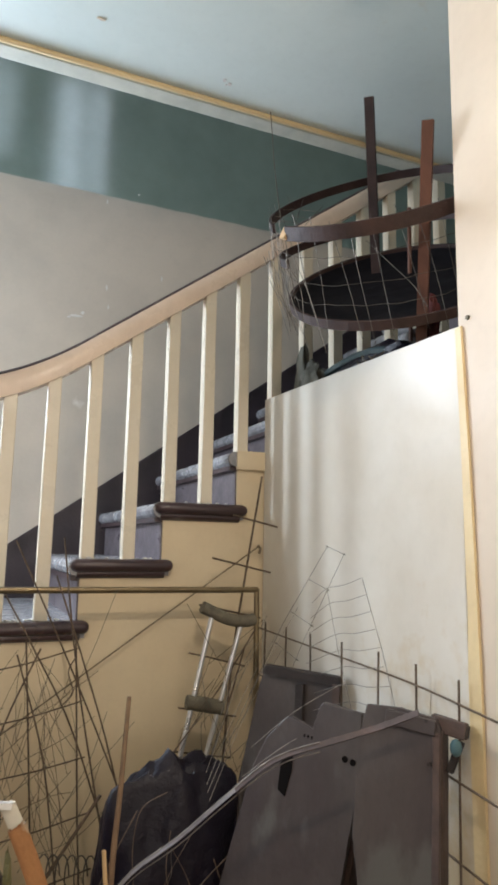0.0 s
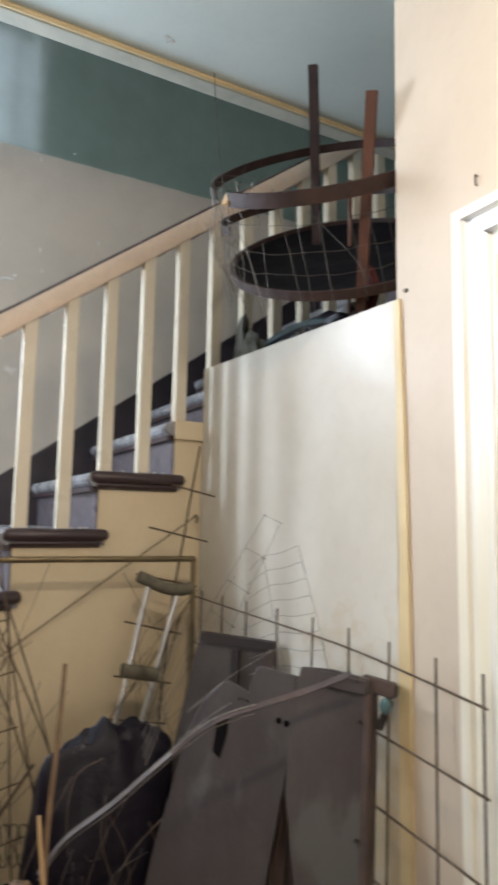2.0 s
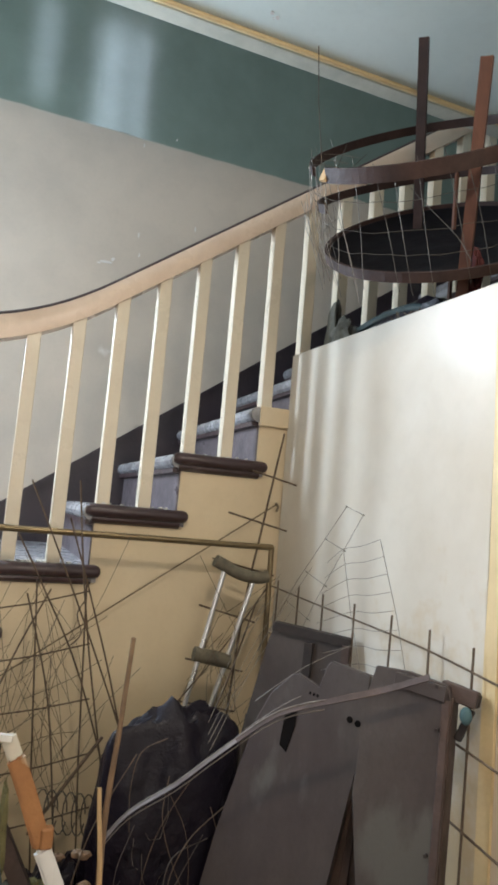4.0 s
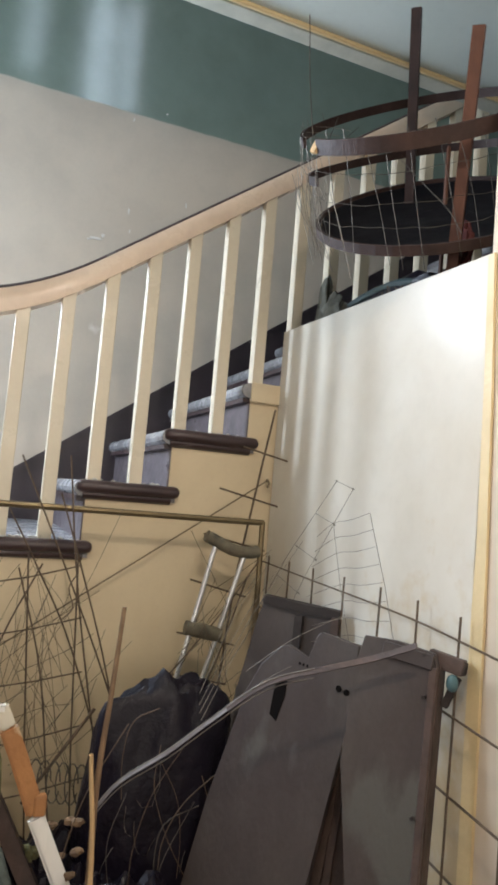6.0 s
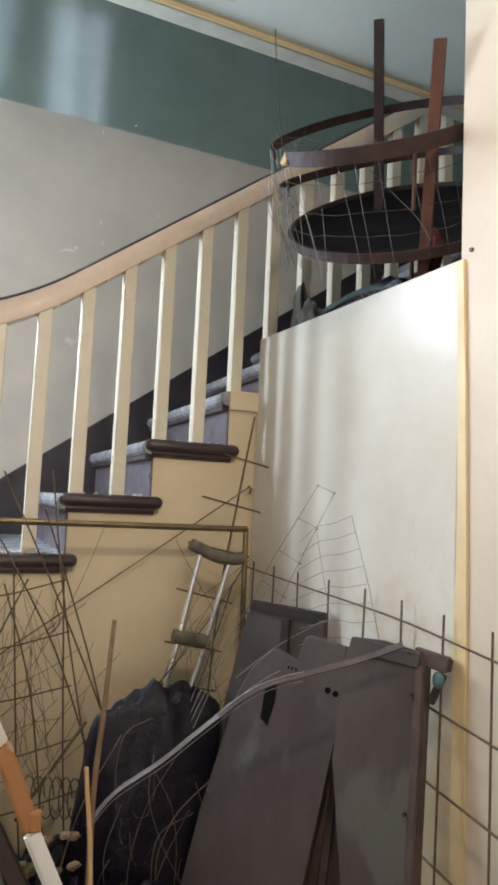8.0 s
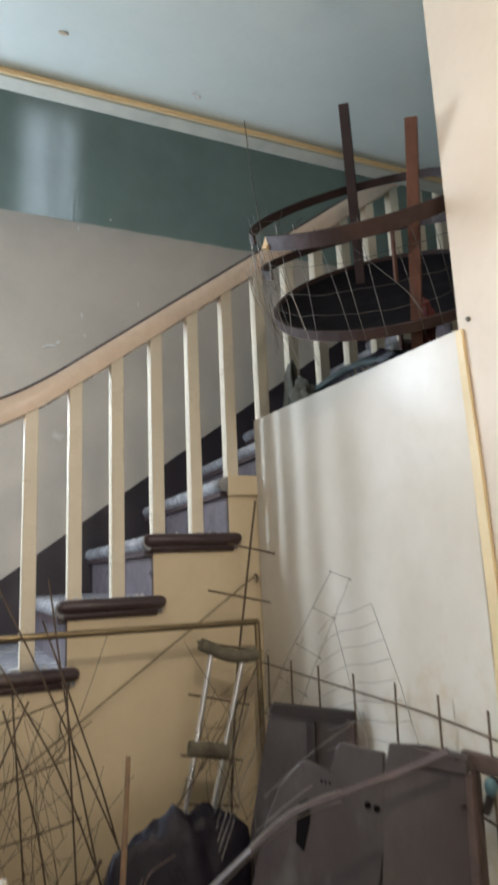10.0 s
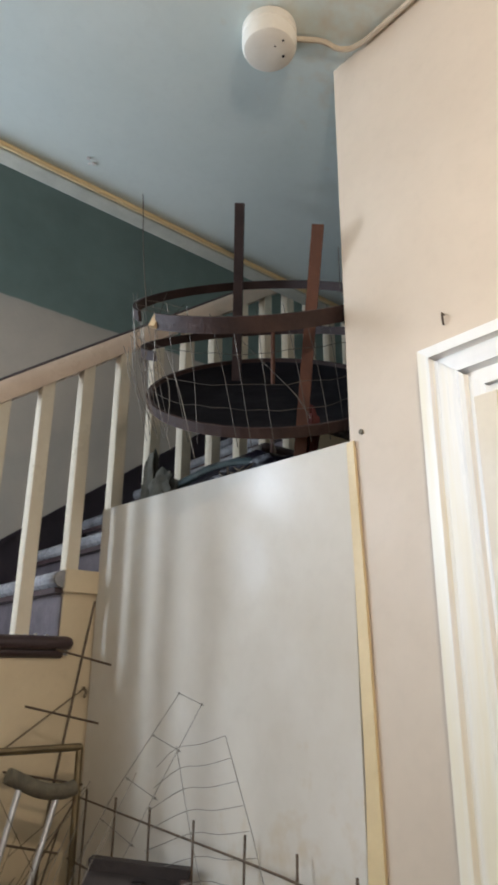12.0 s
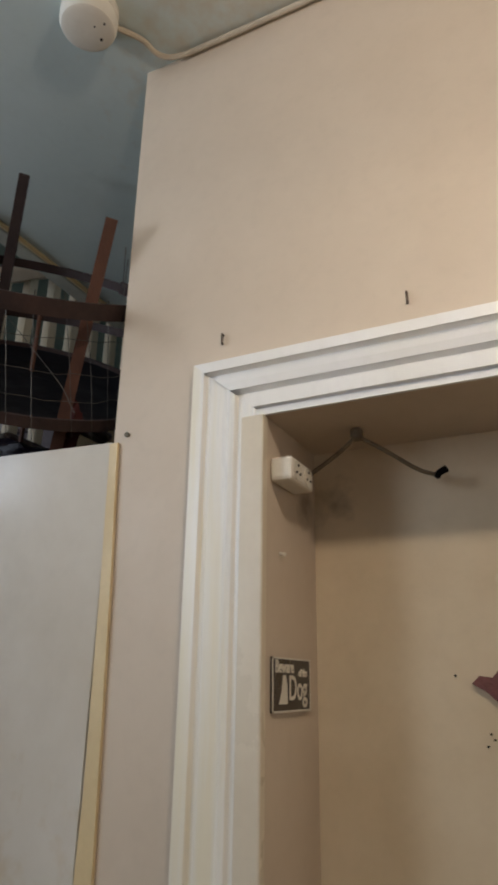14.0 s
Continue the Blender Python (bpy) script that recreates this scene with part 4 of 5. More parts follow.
def door_bar(name, u0, v0, u1, v1, width, thick, out, material, label=""):
    """A bar laid on the leaning door, from (u0, v0) to (u1, v1), raised off its face by out."""
    bm = bmesh.new()
    sweep(bm, [on_door(u0, v0, out), on_door(u1, v1, out)], width, thick, CN)
    bmesh.ops.bevel(bm, geom=bm.edges[:], offset=0.002, segments=1, affect='EDGES')
    part(name, bm, material, cab, label)


door_bar("top_rail", 0.058, 0.092, 0.157, 0.082, 0.028, 0.010, 0.019, BOARD)
door_bar("hinge_stile", 0.157, 0.074, 0.157, -1.10, 0.015, 0.006, 0.018, BOARDEDGE, "worn red-brown edge batten")
door_bar("end_block", 0.140, 0.091, 0.206, 0.080, 0.030, 0.024, -0.012, BOARDEDGE, "dark worn block at the corner")
door_bar("block_end", 0.203, 0.080, 0.210, 0.079, 0.024, 0.020, -0.012, DARKBATTEN)
door_bar("corner_brace", 0.196, 0.062, 0.174, 0.005, 0.014, 0.014, -0.014, DARKBATTEN)
bm = bmesh.new()
sweep(bm, [on_door(0.1655, 0.079, -0.012), on_door(0.1655, -1.10, -0.012)], 0.046, 0.003, CU)
part("side_face", bm, BOARDEDGE, cab, "bare red-brown side of the door")
for u, v in ((0.140, 0.094), (0.145, 0.019), (0.144, -0.19)):
    bm = bmesh.new()
    tube(bm, [on_door(u, v, 0.017), on_door(u, v, 0.0262)], 0.0035, 8)
    part("screw_head", bm, DARKBATTEN, cab)
gap = board("split_plank", "dark red-brown plank split at the foot", "plank", [(-0.28, -1.1), (0.05, -1.1), (0.03, -0.05), (-0.06, -0.05)], (1.125, 1.720, 1.060), U, V, 0.014, BOARDEDGE)
for a, b in ((-0.035, 0.004), (-0.075, 0.007), (-0.11, 0.003)):
    bm = bmesh.new()
    sweep(bm, [Vector((1.125, 1.720, 1.060)) + CU * (a * 0.25 + 0.005) + CV * -0.16 + CN * (0.016 + b), Vector((1.125, 1.720, 1.060)) + CU * a + CV * -0.9 + CN * (0.016 + b)], 0.016, 0.005, CN)
    part("splinter", bm, BOARDEDGE, gap)
# the board behind, next to the stairs
bk = board("back_board", "dark grey board with a notched top leaning in the corner", "board",
           [(-0.02, -1.17), (0.21, -1.17), (0.20, -0.02), (0.19, 0.0), (0.0, 0.012), (-0.015, -0.03), (-0.07, -0.35), (-0.10, -1.17)], (1.064, 2.080, 1.180), (0.68, -0.73, 0), V, 0.02, BOARD)
bm = bmesh.new()
sweep(bm, [(1.046, 2.066, 1.190), (1.186, 1.916, 1.176)], 0.022, 0.026, (-0.7, -0.7, 0))
part("top_batten", bm, DARKBATTEN, bk, "dark worn batten")
bm = bmesh.new()
sweep(bm, [(1.108, 1.984, 1.162), (1.100, 1.978, 1.03)], 0.020, 0.016, (-0.7, -0.7, 0))
part("cleat", bm, DARKBATTEN, bk)
bm = bmesh.new()
sweep(bm, [(1.176, 1.916, 1.170), (1.166, 1.908, 0.95)], 0.018, 0.026, (-0.7, -0.7, 0))
part("side_batten", bm, BOARDEDGE, bk)
bm = bmesh.new()
bmesh.ops.create_icosphere(bm, subdivisions=3, radius=0.014, matrix=Matrix.Translation(on_door(0.190, 0.052, 0.004)) @ Matrix.Diagonal((0.8, 0.8, 1.15, 1)))
thing("blue_cap", "small turquoise plastic cap on the board corner", "cap", bm=bm, material=mat("turquoise_plastic", (0.075, 0.145, 0.16), None, 0.7, 12), smooth=True)



def bent_strip():
    t = thing("metal_strip", "long bent steel strip lying across the boards", "strip")
    bm = bmesh.new()
    pts = curve_pts([(0.612, 1.90, 0.765), (0.660, 1.87, 0.838), (0.735, 1.80, 0.918), (0.808, 1.74, 1.003), (0.888, 1.67, 1.090), (0.976, 1.59, 1.138), (1.040, 1.54, 1.168), (1.090, 1.475, 1.207)], 4)
    sweep(bm, pts[:14], 0.0085, 0.0025, (-0.5, -0.6, 0.62))
    part("strip", bm, STEEL, t)
    bm = bmesh.new()
    sweep(bm, pts[13:], 0.012, 0.003, (-0.5, -0.6, 0.62))
    part("rusty_end", bm, BOARDEDGE, t, "rusty red-brown end of the strip")
    for o in (-0.009, 0.009):
        part("edge_wire", T([p + Vector((0, 0, o - 0.004)) for p in pts[:20]], 0.0011, 4), FINEWIRE, t)


bent_strip()


def sack():
    """A crumpled black sack: a lumpy body with folds."""
    t = thing("black_sack", "crumpled black plastic sack full of rubbish", "sack")
    bm = bmesh.new()
    bmesh.ops.create_icosphere(bm, subdivisions=5, radius=1.0)
    for v in bm.verts:
        p = v.co.copy()
        q = Vector((p.x * 1.0, p.y, p.z * 0.45))
        f = 1 + 0.10 * noise.noise(p * 1.6) + 0.055 * noise.noise(q * 4.2) - 0.035 * abs(noise.noise(q * 6 + Vector((3, 1, 2)))) + 0.018 * noise.noise(p * 12) + 0.006 * noise.noise(p * 26)
        p *= f
        r = max(abs(p.x), abs(p.z)) / max(1e-4, math.hypot(p.x, p.z))
        p.x, p.z = p.x / (0.35 + 0.65 * r), p.z / (0.35 + 0.65 * r)
        v.co = Vector((0.790 + p.x * 0.185 + 0.012 * p.z, 2.06 + p.y * 0.12, 0.50 + p.z * 0.50))
        v.co.z = max(0.0, v.co.z)
    part("bag", bm, SACK, t, smooth=True)
    for i in range(5):
        x, z = random.uniform(0.66, 0.95), random.uniform(0.55, 0.9)
        p = Vector((x, 1.945 + 0.1 * abs(x - 0.8), z))
        r = random.uniform(0.02, 0.06)
        pts = [p + Vector((r * math.cos(a) * 0.6, random.uniform(-0.01, 0.01), r * math.sin(a) * 1.5)) for a in [0.4 * k + i for k in range(8)]]
        part("shiny_tie", T(pts, 0.0009, 4), WIRE, t)


sack()


def tangle():
    """Loose springy wires and split canes that lie over the sack."""
    t = thing("wire_tangle", "tangle of thin loose wires over the black sack", "wire")
    rng = random.Random(11)
    for i in range(11):
        x, z = rng.uniform(0.62, 0.92), rng.uniform(0.72, 1.02)
        d = Vector((rng.uniform(-0.16, 0.10), rng.uniform(-0.03, 0.03), rng.uniform(-0.42, -0.16)))
        p = Vector((x, rng.uniform(1.90, 1.93), z))
        bow = Vector((rng.uniform(-0.06, 0.06), -0.01, rng.uniform(-0.02, 0.05)))
        pts = curve_pts([p, p + d * 0.35 + bow, p + d * 0.7 + bow * 0.8, p + d], 5)
        part("loose_wire", T(pts, rng.uniform(0.0007, 0.0014), 4), (RUST, WIRE, RUST)[i % 3], t)


tangle()


def stick(name, label, pts, r, m, taper=0.7):
    t = thing(name, label, "stick")
    part("shaft", T(curve_pts(pts, 5), r, 8, taper), m, t, smooth=True)
    return t


stick("stick", "thin brown stick standing in the rubbish", [(0.56, 1.66, 0.0), (0.562, 1.62, 0.70), (0.556, 1.60, 0.942), (0.566, 1.60, 1.10), (0.574, 1.60, 1.245)], 0.0066, STICK, 0.6)
stick("cane", "yellow split cane leaning in the rubbish", [(0.57, 1.60, 0.0), (0.562, 1.595, 0.75), (0.541, 1.595, 1.005)], 0.0052, PALEWOOD, 0.7)


def tool():
    t = thing("long_handled_tool", "old tool with an orange and white handle", "tool")
    bm = bmesh.new()
    sweep(bm, [(0.428, 1.90, 0.950), (0.458, 1.90, 0.880), (0.499, 1.90, 0.775)], 0.036, 0.022, (0, -1, 0.2))
    bmesh.ops.bevel(bm, geom=bm.edges[:], offset=0.005, segments=2, affect='EDGES')
    part("handle", bm, ORANGE, t, "orange painted handle")
    bm = bmesh.new()
    sweep(bm, [(0.409, 1.90, 0.992), (0.429, 1.90, 0.948)], 0.030, 0.020, (0, -1, 0.2))
    bmesh.ops.bevel(bm, geom=bm.edges[:], offset=0.004, segments=2, affect='EDGES')
    part("collar", bm, SIGNWHITE, t, "chipped white collar")
    bm = bmesh.new()
    sweep(bm, [(0.498, 1.90, 0.773), (0.563, 1.895, 0.630), (0.72, 1.86, 0.25), (0.80, 1.84, 0.02)], 0.034, 0.024, (0, -1, 0.2))
    bmesh.ops.bevel(bm, geom=bm.edges[:], offset=0.006, segments=2, affect='EDGES')
    part("shaft", bm, WHITE, t, "worn white shaft")
    bm = bmesh.new()
    sweep(bm, [(0.376, 1.90, 0.980), (0.395, 1.895, 0.992), (0.418, 1.89, 0.990)], 0.012, 0.016, (0, -1, 0.1))
    part("head", bm, WHITE, t, "white crosspiece")
    part("socket", B(0.380, 0.398, 1.890, 1.912, 0.948, 0.978, bevel=0.005), BLACK, t)
    for x, z in ((0.506, 0.802),):
        part("wedge", B(x - 0.014, x + 0.012, 1.885, 1.908, z - 0.03, z + 0.012, bevel=0.005), ORANGE, t, "splintered orange wedge")


tool()


def left_corner():
    t = thing("cardboard_box", "dusty tall cardboard box with a torn top", "box")
    part("front", B(0.14, 0.345, 2.19, 2.20, 0, 1.035, bevel=0.002), CARD, t)
    part("lower_band", B(0.138, 0.35, 2.180, 2.1895, 0.40, 0.70, bevel=0.002), BROWN, t, "brown lower band")
    part("side", B(0.334, 0.345, 2.20, 2.40, 0, 1.02, bevel=0.002), CARD, t)
    t = thing("plank", "dark wooden plank leaning below the stairs", "plank")
    bm = bmesh.new()
    sweep(bm, [(0.320, 2.02, 1.02), (0.380, 2.0, 0.85), (0.51, 1.95, 0.60), (0.70, 1.85, 0.0)], 0.034, 0.02, (-0.3, -1, 0.3))
    part("board", bm, BOARDEDGE, t)
    t = thing("pine_batten", "pale pine batten frame standing beside the newel", "batten")
    bm = bmesh.new()
    sweep(bm, [(0.205, 1.76, 1.02), (0.235, 1.75, 0.86), (0.29, 1.72, 0.4), (0.33, 1.70, 0.0)], 0.022, 0.02, (0, -1, 0.1))
    part("upright", bm, PALEWOOD, t)
    part("cross_block", B(0.195, 0.225, 1.74, 1.765, 0.83, 0.875, bevel=0.003), PALEWOOD, t)
    t = thing("rusty_coil", "small coil of rusty wire on the plank", "coil")
    for i in range(4):
        bm = bmesh.new()
        r = 0.012 + 0.005 * i
        tube(bm, [(0.355 + r * math.cos(a), 1.98 - 0.004 * i, 0.975 + r * math.sin(a)) for a in [2 * math.pi * k / 16 for k in range(17)]], 0.0028, 5)
        part("turn", bm, RUST, t)
    t = thing("white_rag", "crumpled pale plastic wrapping on the box", "wrapping")
    bm = bmesh.new()
    bmesh.ops.create_icosphere(bm, subdivisions=4, radius=1.0)
    for v in bm.verts:
        p = v.co * (1 + 0.22 * noise.noise(v.co * 3) + 0.1 * noise.noise(v.co * 8))
        v.co = Vector((0.325 + 0.038 * p.x + 0.02 * p.z, 2.13 + 0.03 * p.y, 0.88 + 0.055 * p.z))
    part("crumple", bm, SIGNWHITE, t, smooth=True)
    # pale scraps between the tool and the sack
    for i in range(9):
        bm = bmesh.new()
        bmesh.ops.create_icosphere(bm, subdivisions=2, radius=1.0)
        c = Vector((random.uniform(0.50, 0.62), random.uniform(1.85, 2.0), random.uniform(0.62, 0.78)))
        for v in bm.verts:
            v.co = c + Vector((v.co.x * 0.014, v.co.y * 0.008, v.co.z * 0.009)) * (1 + 0.5 * noise.noise(v.co * 2 + c * 9))
        thing("wood_scrap", "small pale scrap of torn wood in the rubbish", "scrap", group="scraps in the rubbish", bm=bm, material=STICK)
    for k, (a, b) in enumerate((((0.392, 1.86, 0.83), (0.50, 1.80, 0.40)), ((0.425, 1.84, 0.74), (0.55, 1.80, 0.40)))):
        t = thing("pole", "dusty faded blue-green pole leaning in the rubbish", "pole", group="poles in the rubbish")
        part("shaft", T([a, b, (b[0] + 0.1, b[1], 0.0)], 0.012, 8), DUSTYTEAL, t, smooth=True)
    crumple("moss_clump", "clump of dry yellow-green moss in the rubbish", "moss", (0.415, 1.87, 0.80), (0.010, 0.012, 0.085), MOSS, 7, 0.6)
    crumple("moss_clump", "clump of dry yellow-green moss in the rubbish", "moss", (0.50, 1.97, 0.66), (0.018, 0.014, 0.016), MOSS, 8, 0.6)
    crumple("orange_block", "chipped orange wooden block in the rubbish", "block", (0.585, 1.86, 0.60), (0.022, 0.02, 0.035), ORANGE, 9, 0.2, 2)
    thing("rubbish_pile", "heap of dark rubbish on the hall floor", "rubbish", kind="stuff", bm=heap(), material=SACK)


def heap():
    bm = bmesh.new()
    bmesh.ops.create_grid(bm, x_segments=60, y_segments=40, size=1.0)
    for v in bm.verts:
        x, y = v.co.x, v.co.y
        edge = max(0.0, 1 - max(abs(x), abs(y)) ** 4)
        v.co = Vector((0.62 + 0.40 * x, 2.02 + 0.33 * y, edge * (0.60 + 0.10 * noise.noise(Vector((x * 3, y * 3, 0))) + 0.06 * noise.noise(Vector((x * 11, y * 11, 2))))))
    return bm


left_corner()


# ---- ceiling and door recess details ----
def detector():
    t = thing("smoke_detector", "round ivory smoke detector on the ceiling", "smoke detector")
    c = (1.030, 1.495)
    bm = bmesh.new()
    rows = []
    for r, z in ((0.054, 0.0), (0.060, 0.002), (0.060, 0.020), (0.057, 0.023), (0.057, 0.030), (0.060, 0.033), (0.059, 0.048), (0.055, 0.058), (0.046, 0.062), (0.01, 0.062)):
        rows.append([bm.verts.new((c[0] + r * math.cos(a), c[1] + r * math.sin(a), CEIL_Z - z)) for a in [2 * math.pi * k / 40 for k in range(40)]])
    for q, w in zip(rows, rows[1:]):
        for k in range(40):
            bm.faces.new((q[k], q[(k + 1) % 40], w[(k + 1) % 40], w[k]))
    bm.faces.new(rows[-1])
    part("housing", bm, IVORY, t, smooth=True)
    for dx, dy, r in ((0.030, -0.012, 0.0032), (0.0, -0.018, 0.0018), (0.004, -0.040, 0.0024)):
        part("hole", T([(c[0] + dx, c[1] + dy, CEIL_Z - 0.0605), (c[0] + dx, c[1] + dy, CEIL_Z - 0.0635)], r, 8), HOLE, t)
    t = thing("ceiling_cable", "painted-over cable along the ceiling edge", "cable")
    pts = [(1.082, 1.465, CEIL_Z - 0.012), (1.13, 1.432, CEIL_Z - 0.012), (1.175, 1.42, CEIL_Z - 0.012), (1.198, 1.385, CEIL_Z - 0.012), (1.203, 1.3, CEIL_Z - 0.011), (1.203, 1.0, CEIL_Z - 0.011), (1.203, 0.4, CEIL_Z - 0.011)]
    part("run", T(curve_pts(pts, 6), 0.0062, 8), CABLE, t, smooth=True)


detector()

for y, z in ((1.250, 2.140), (0.916, 2.139)):
    t = thing("wall_hook", "small rusty hook screwed into the wall", "hook", group="hooks over the door")
    part("shank", T([(WALL_X + 0.004, y, z + 0.004), (WALL_X - 0.006, y, z + 0.007), (WALL_X - 0.007, y - 0.001, z - 0.012), (WALL_X - 0.003, y, z - 0.014)], 0.0021, 6), RUST, t)
t = thing("wall_plug", "painted-over nail head on the wall", "nail", bm=T([(WALL_X + 0.004, 1.447, 1.983), (WALL_X - 0.004, 1.447, 1.983)], 0.005, 8), material=RUBBER)
for y, z in ((0.883, 1.486), (0.929, 1.570), (0.878, 1.478), (0.889, 1.468)):
    thing("nail", "small dark nail in the recess", "nail", bm=T([(BACK_X + 0.004, y, z), (BACK_X - 0.005, y, z)], 0.0019, 6), material=HOLE)
thing("nail", "small pale nail on the reveal", "nail", bm=T([(1.275, DOOR_Y1 + 0.004, 1.755), (1.275, DOOR_Y1 - 0.010, 1.752)], 0.003, 6), material=IVORY)


def adaptor():
    t = thing("socket_adaptor", "grimy ivory socket adaptor on the reveal", "socket")
    part("body", B(1.232, 1.330, DOOR_Y1 - 0.040, DOOR_Y1 - 0.001, 1.866, 1.907, bevel=0.006), IVORY, t)
    for dx in (0.026, 0.072):
        part("socket_face", T([(1.232 + dx, DOOR_Y1 - 0.041, 1.886), (1.232 + dx, DOOR_Y1 - 0.0395, 1.886)], 0.017, 16), SIGNWHITE, t)
        for a in (90, 210, 330):
            p = (1.232 + dx + 0.009 * math.cos(radians(a)), 1.886 + 0.009 * math.sin(radians(a)))
            part("pin_hole", T([(p[0], DOOR_Y1 - 0.0425, p[1]), (p[0], DOOR_Y1 - 0.040, p[1])], 0.0022, 6), HOLE, t)
    t = thing("old_flex", "twisted grimy flex looped to a hook in the recess", "cable")
    part("flex", T(curve_pts([(1.325, DOOR_Y1 - 0.03, 1.895), (1.342, 1.085, 1.935), (1.335, 1.045, 1.962)], 5), 0.0038, 6), CORD, t)
    part("flex", T(curve_pts([(1.335, 1.045, 1.962), (1.36, 1.0, 1.935), (1.385, 0.955, 1.905), (1.402, 0.925, 1.895)], 5), 0.0036, 6), CORD, t)
    part("knot", B(1.325, 1.347, 1.035, 1.055, 1.955, 1.974, bevel=0.004), CORD, t)
    part("end_hook", T([(1.405, 0.925, 1.895), (1.385, 0.92, 1.893), (1.383, 0.905, 1.90)], 0.006, 6), HOLE, t)


adaptor()


def sign():
    t = thing("warning_sign", "small dark enamel sign with white lettering", "sign")
    x0, x1, z0, z1, y = 1.238, 1.393, 1.512, 1.592, DOOR_Y1
    part("plate", B(x0, x1, y - 0.004, y - 0.0005, z0, z1, bevel=0.001), SIGN, t)
    for a in ((x0, x1, z0, z0 + 0.003), (x0, x1, z1 - 0.0025, z1), (x0, x0 + 0.003, z0, z1), (x1 - 0.003, x1, z0, z1)):
        part("border", B(a[0], a[1], y - 0.0048, y - 0.0039, a[2], a[3]), SIGNWHITE, t)

    def words(s, x, z, size, sx):
        cu = bpy.data.curves.new("lettering", 'FONT')
        cu.body, cu.size, cu.extrude, cu.offset = s, size, 0.0004, 0.0006
        ob = new("lettering", cu)
        ob.matrix_world = pose(x, y - 0.0046, z, 90, 0, 0) @ Matrix.Diagonal((sx, 1, 1, 1))
        dg = bpy.context.evaluated_depsgraph_get()
        me = bpy.data.meshes.new_from_object(ob.evaluated_get(dg))
        m = ob.matrix_world.copy()
        bpy.data.objects.remove(ob)
        me.materials.clear()
        me.materials.append(SIGNWHITE)
        o2 = new("lettering", me)
        o2.matrix_world = m
        o2.parent = t
    words("Beware", x0 + 0.010, z0 + 0.058, 0.026, 0.92)
    words("of the", x0 + 0.103, z0 + 0.053, 0.017, 0.9)
    words("Dog", x0 + 0.062, z0 + 0.018, 0.052, 0.86)
    # the plain pale shape beside the words
    bm = bmesh.new()
    prism(bm, [(x0 + 0.024, z0 + 0.012), (x0 + 0.058, z0 + 0.012), (x0 + 0.056, z0 + 0.040), (x0 + 0.050, z0 + 0.054), (x0 + 0.040, z0 + 0.054), (x0 + 0.036, z0 + 0.032)], "y", y - 0.0048, y - 0.0039)
    part("plain_shape", bm, SIGNWHITE, t)


sign()


def leaf():
    t = thing("leaf_ornament", "dark red-brown leaf-shaped ornament on the door", "ornament")
    bm = bmesh.new()
    c = (0.852, 1.560)
    pts = [(0.052, -0.002), (0.030, -0.014), (0.005, -0.038), (-0.02, -0.052), (-0.05, -0.058), (-0.08, -0.045), (-0.09, 0.0), (-0.07, 0.07), (-0.04, 0.075), (-0.03, 0.04), (0.0, 0.03), (0.02, 0.008), (0.040, 0.010)]
    prism(bm, [(c[0] + a, c[1] + b) for a, b in pts], "x", BACK_X - 0.010, BACK_X - 0.001)
    part("blade", bm, LEAF, t)


leaf()



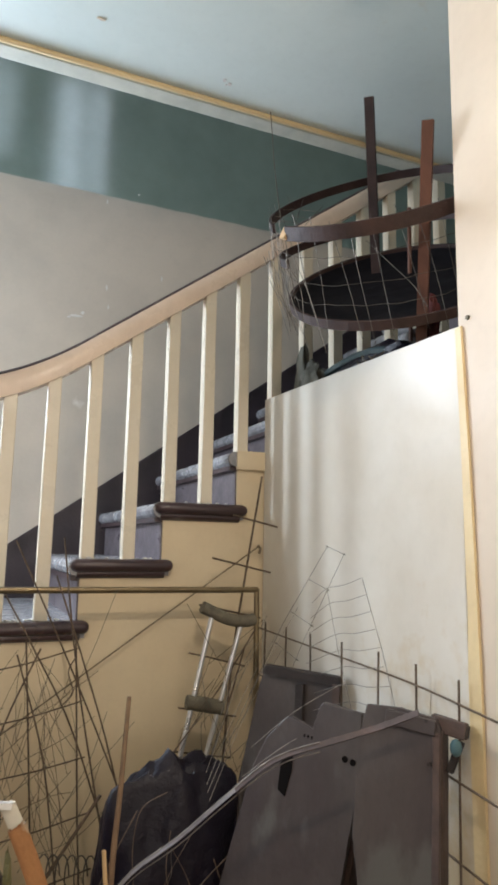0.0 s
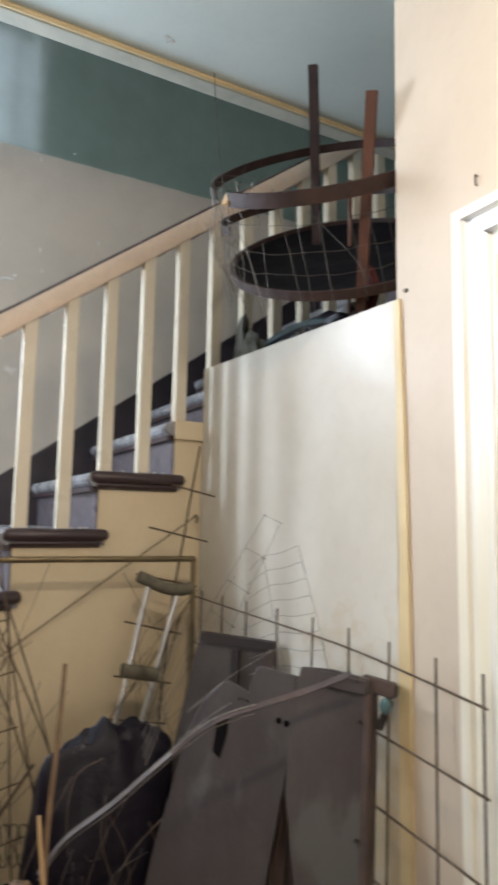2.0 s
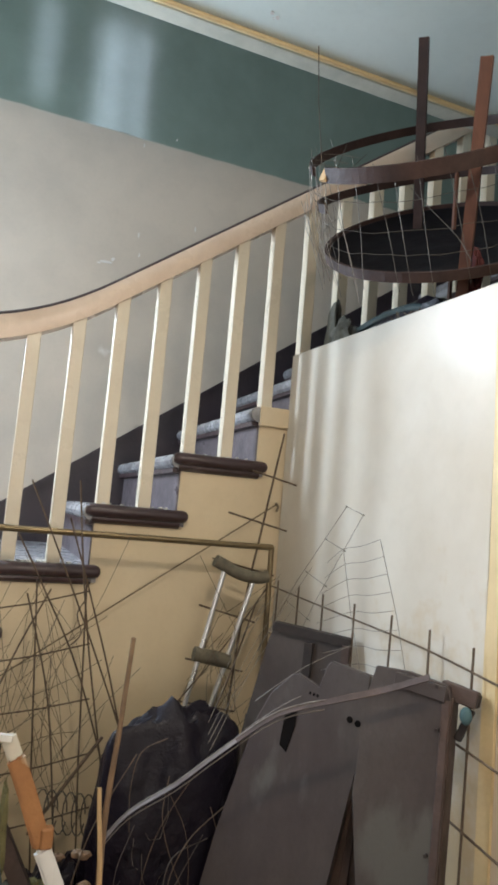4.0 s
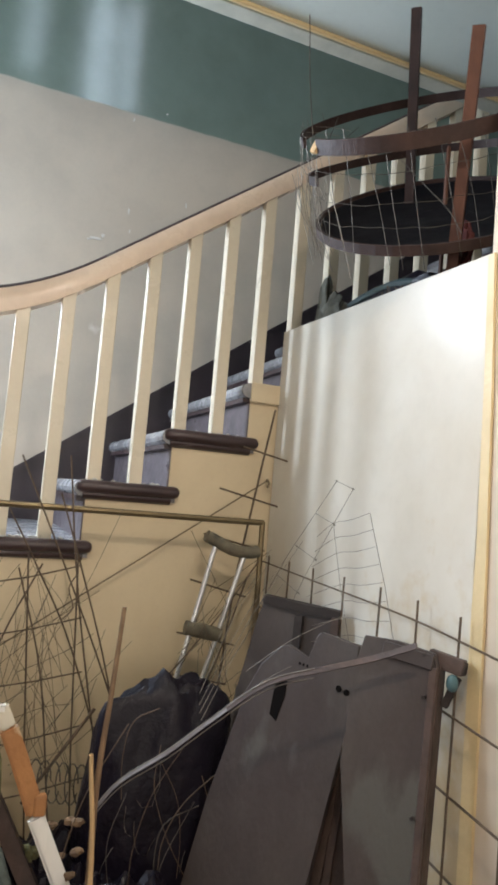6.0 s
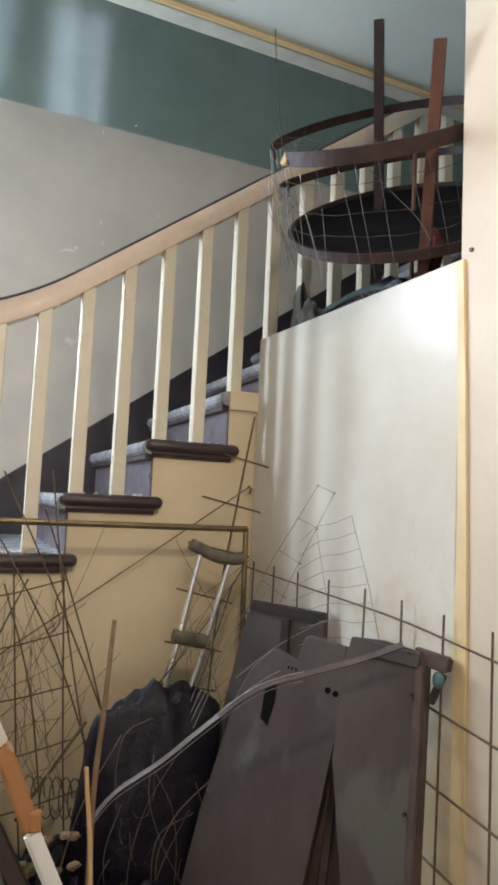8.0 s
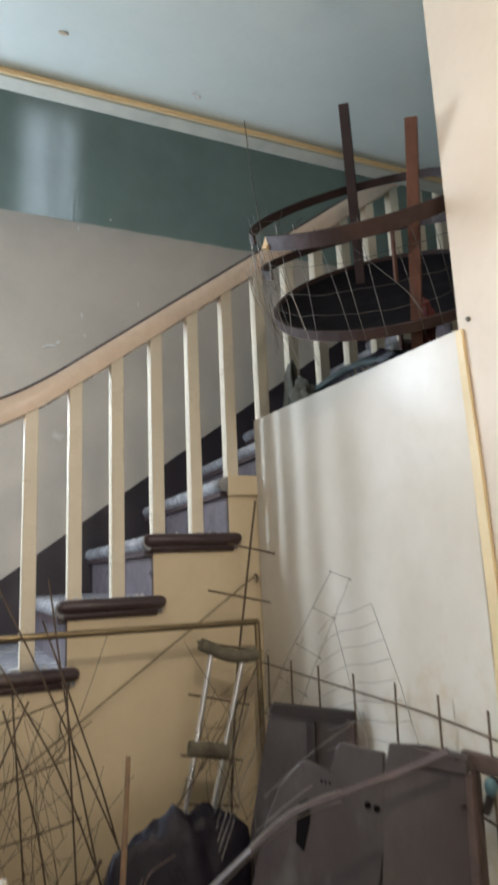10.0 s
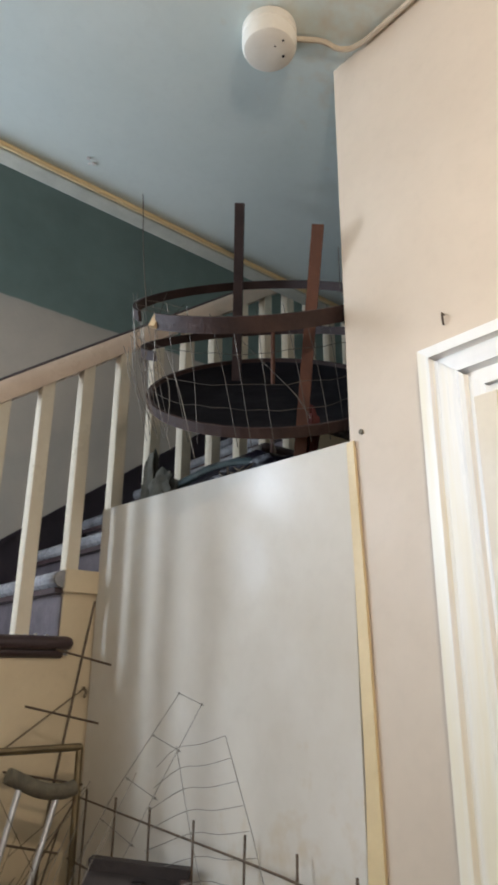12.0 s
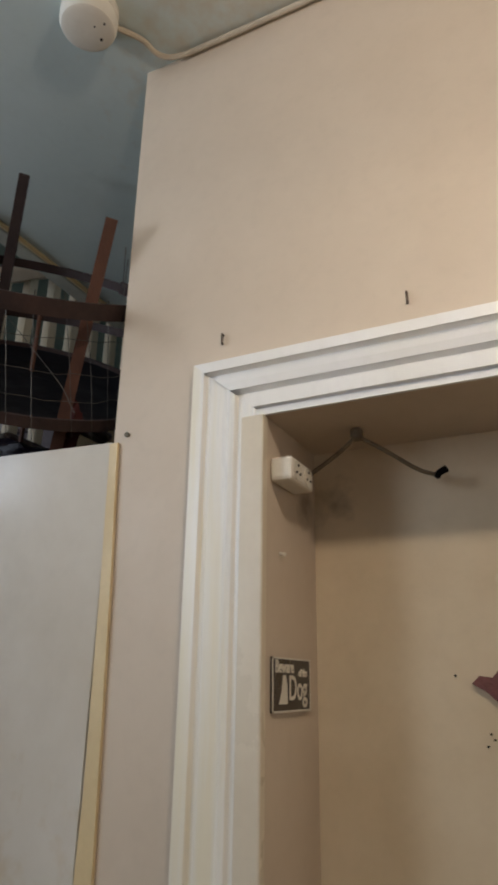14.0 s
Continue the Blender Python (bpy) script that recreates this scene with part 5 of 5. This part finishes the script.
def flake(name, label, c, w, h, axis, material, seed):
    """A thin irregular flake of paint or plaster."""
    rng = random.Random(seed)
    pts = []
    for k in range(9):
        a = 2 * math.pi * k / 9
        r = rng.uniform(0.55, 1.0)
        pts.append((w * r * math.cos(a), h * r * math.sin(a)))
    bm = bmesh.new()
    if axis == "y":
        prism(bm, [(c[0] + a, c[2] + b) for a, b in pts], "y", c[1] - 0.003, c[1] + 0.001)
    elif axis == "z":
        prism(bm, [(c[0] + a, c[1] + b) for a, b in pts], "z", c[2] - 0.003, c[2] + 0.001)
    else:
        prism(bm, [(c[1] + a, c[2] + b) for a, b in pts], "x", c[0] - 0.003, c[0] + 0.001)
    return thing(name, label, "paint flake", group="paint flakes", bm=bm, material=material)


for k, (x, z, w, h) in enumerate(((0.684, 2.534, 0.035, 0.008), (0.715, 2.552, 0.012, 0.010), (0.655, 2.525, 0.010, 0.006), (0.818, 2.690, 0.006, 0.018), (0.83, 2.60, 0.005, 0.012), (1.08, 2.78, 0.004, 0.016),
                                     (0.06, 2.624, 0.035, 0.012), (0.16, 2.231, 0.05, 0.035), (0.22, 2.30, 0.03, 0.02), (0.80, 3.12, 0.005, 0.014), (0.95, 3.19, 0.005, 0.006))):
    flake("plaster_flake", "small pale chip in the stair wall plaster", (x, BACK_Y, z), w, h, "y", FLAKE, k)
for k, (x, y, w, h) in enumerate(((0.905, 2.105, 0.007, 0.006), (0.926, 2.115, 0.008, 0.007), (0.916, 2.122, 0.004, 0.004), (0.52, 2.02, 0.014, 0.005))):
    flake("ceiling_flake", "small lifted paint flake on the ceiling", (x, y, CEIL_Z), w, h, "z", FLAKE if k < 3 else CEIL_TAN, 20 + k)

# crumbs of paint and dust at the feet of the balusters
rng = random.Random(31)
for n in range(26):
    k = rng.choice((-2, -1, 0))
    x, z = 0.868 + RUN * k + rng.uniform(0.0, 0.22), 1.64 + RISE * k
    c = Vector((x, rng.uniform(2.452, 2.50), z + 0.004))
    r = rng.uniform(0.004, 0.010)
    bm = bmesh.new()
    bmesh.ops.create_icosphere(bm, subdivisions=1, radius=r)
    for v in bm.verts:
        v.co = c + Vector((v.co.x, v.co.y, v.co.z * 0.55)) * (1 + 0.6 * noise.noise(v.co * 200 + c * 7))
    thing("paint_crumb", "pale crumb of paint and dust on a stair tread", "debris", group="crumbs on the treads", bm=bm, material=FLAKE)
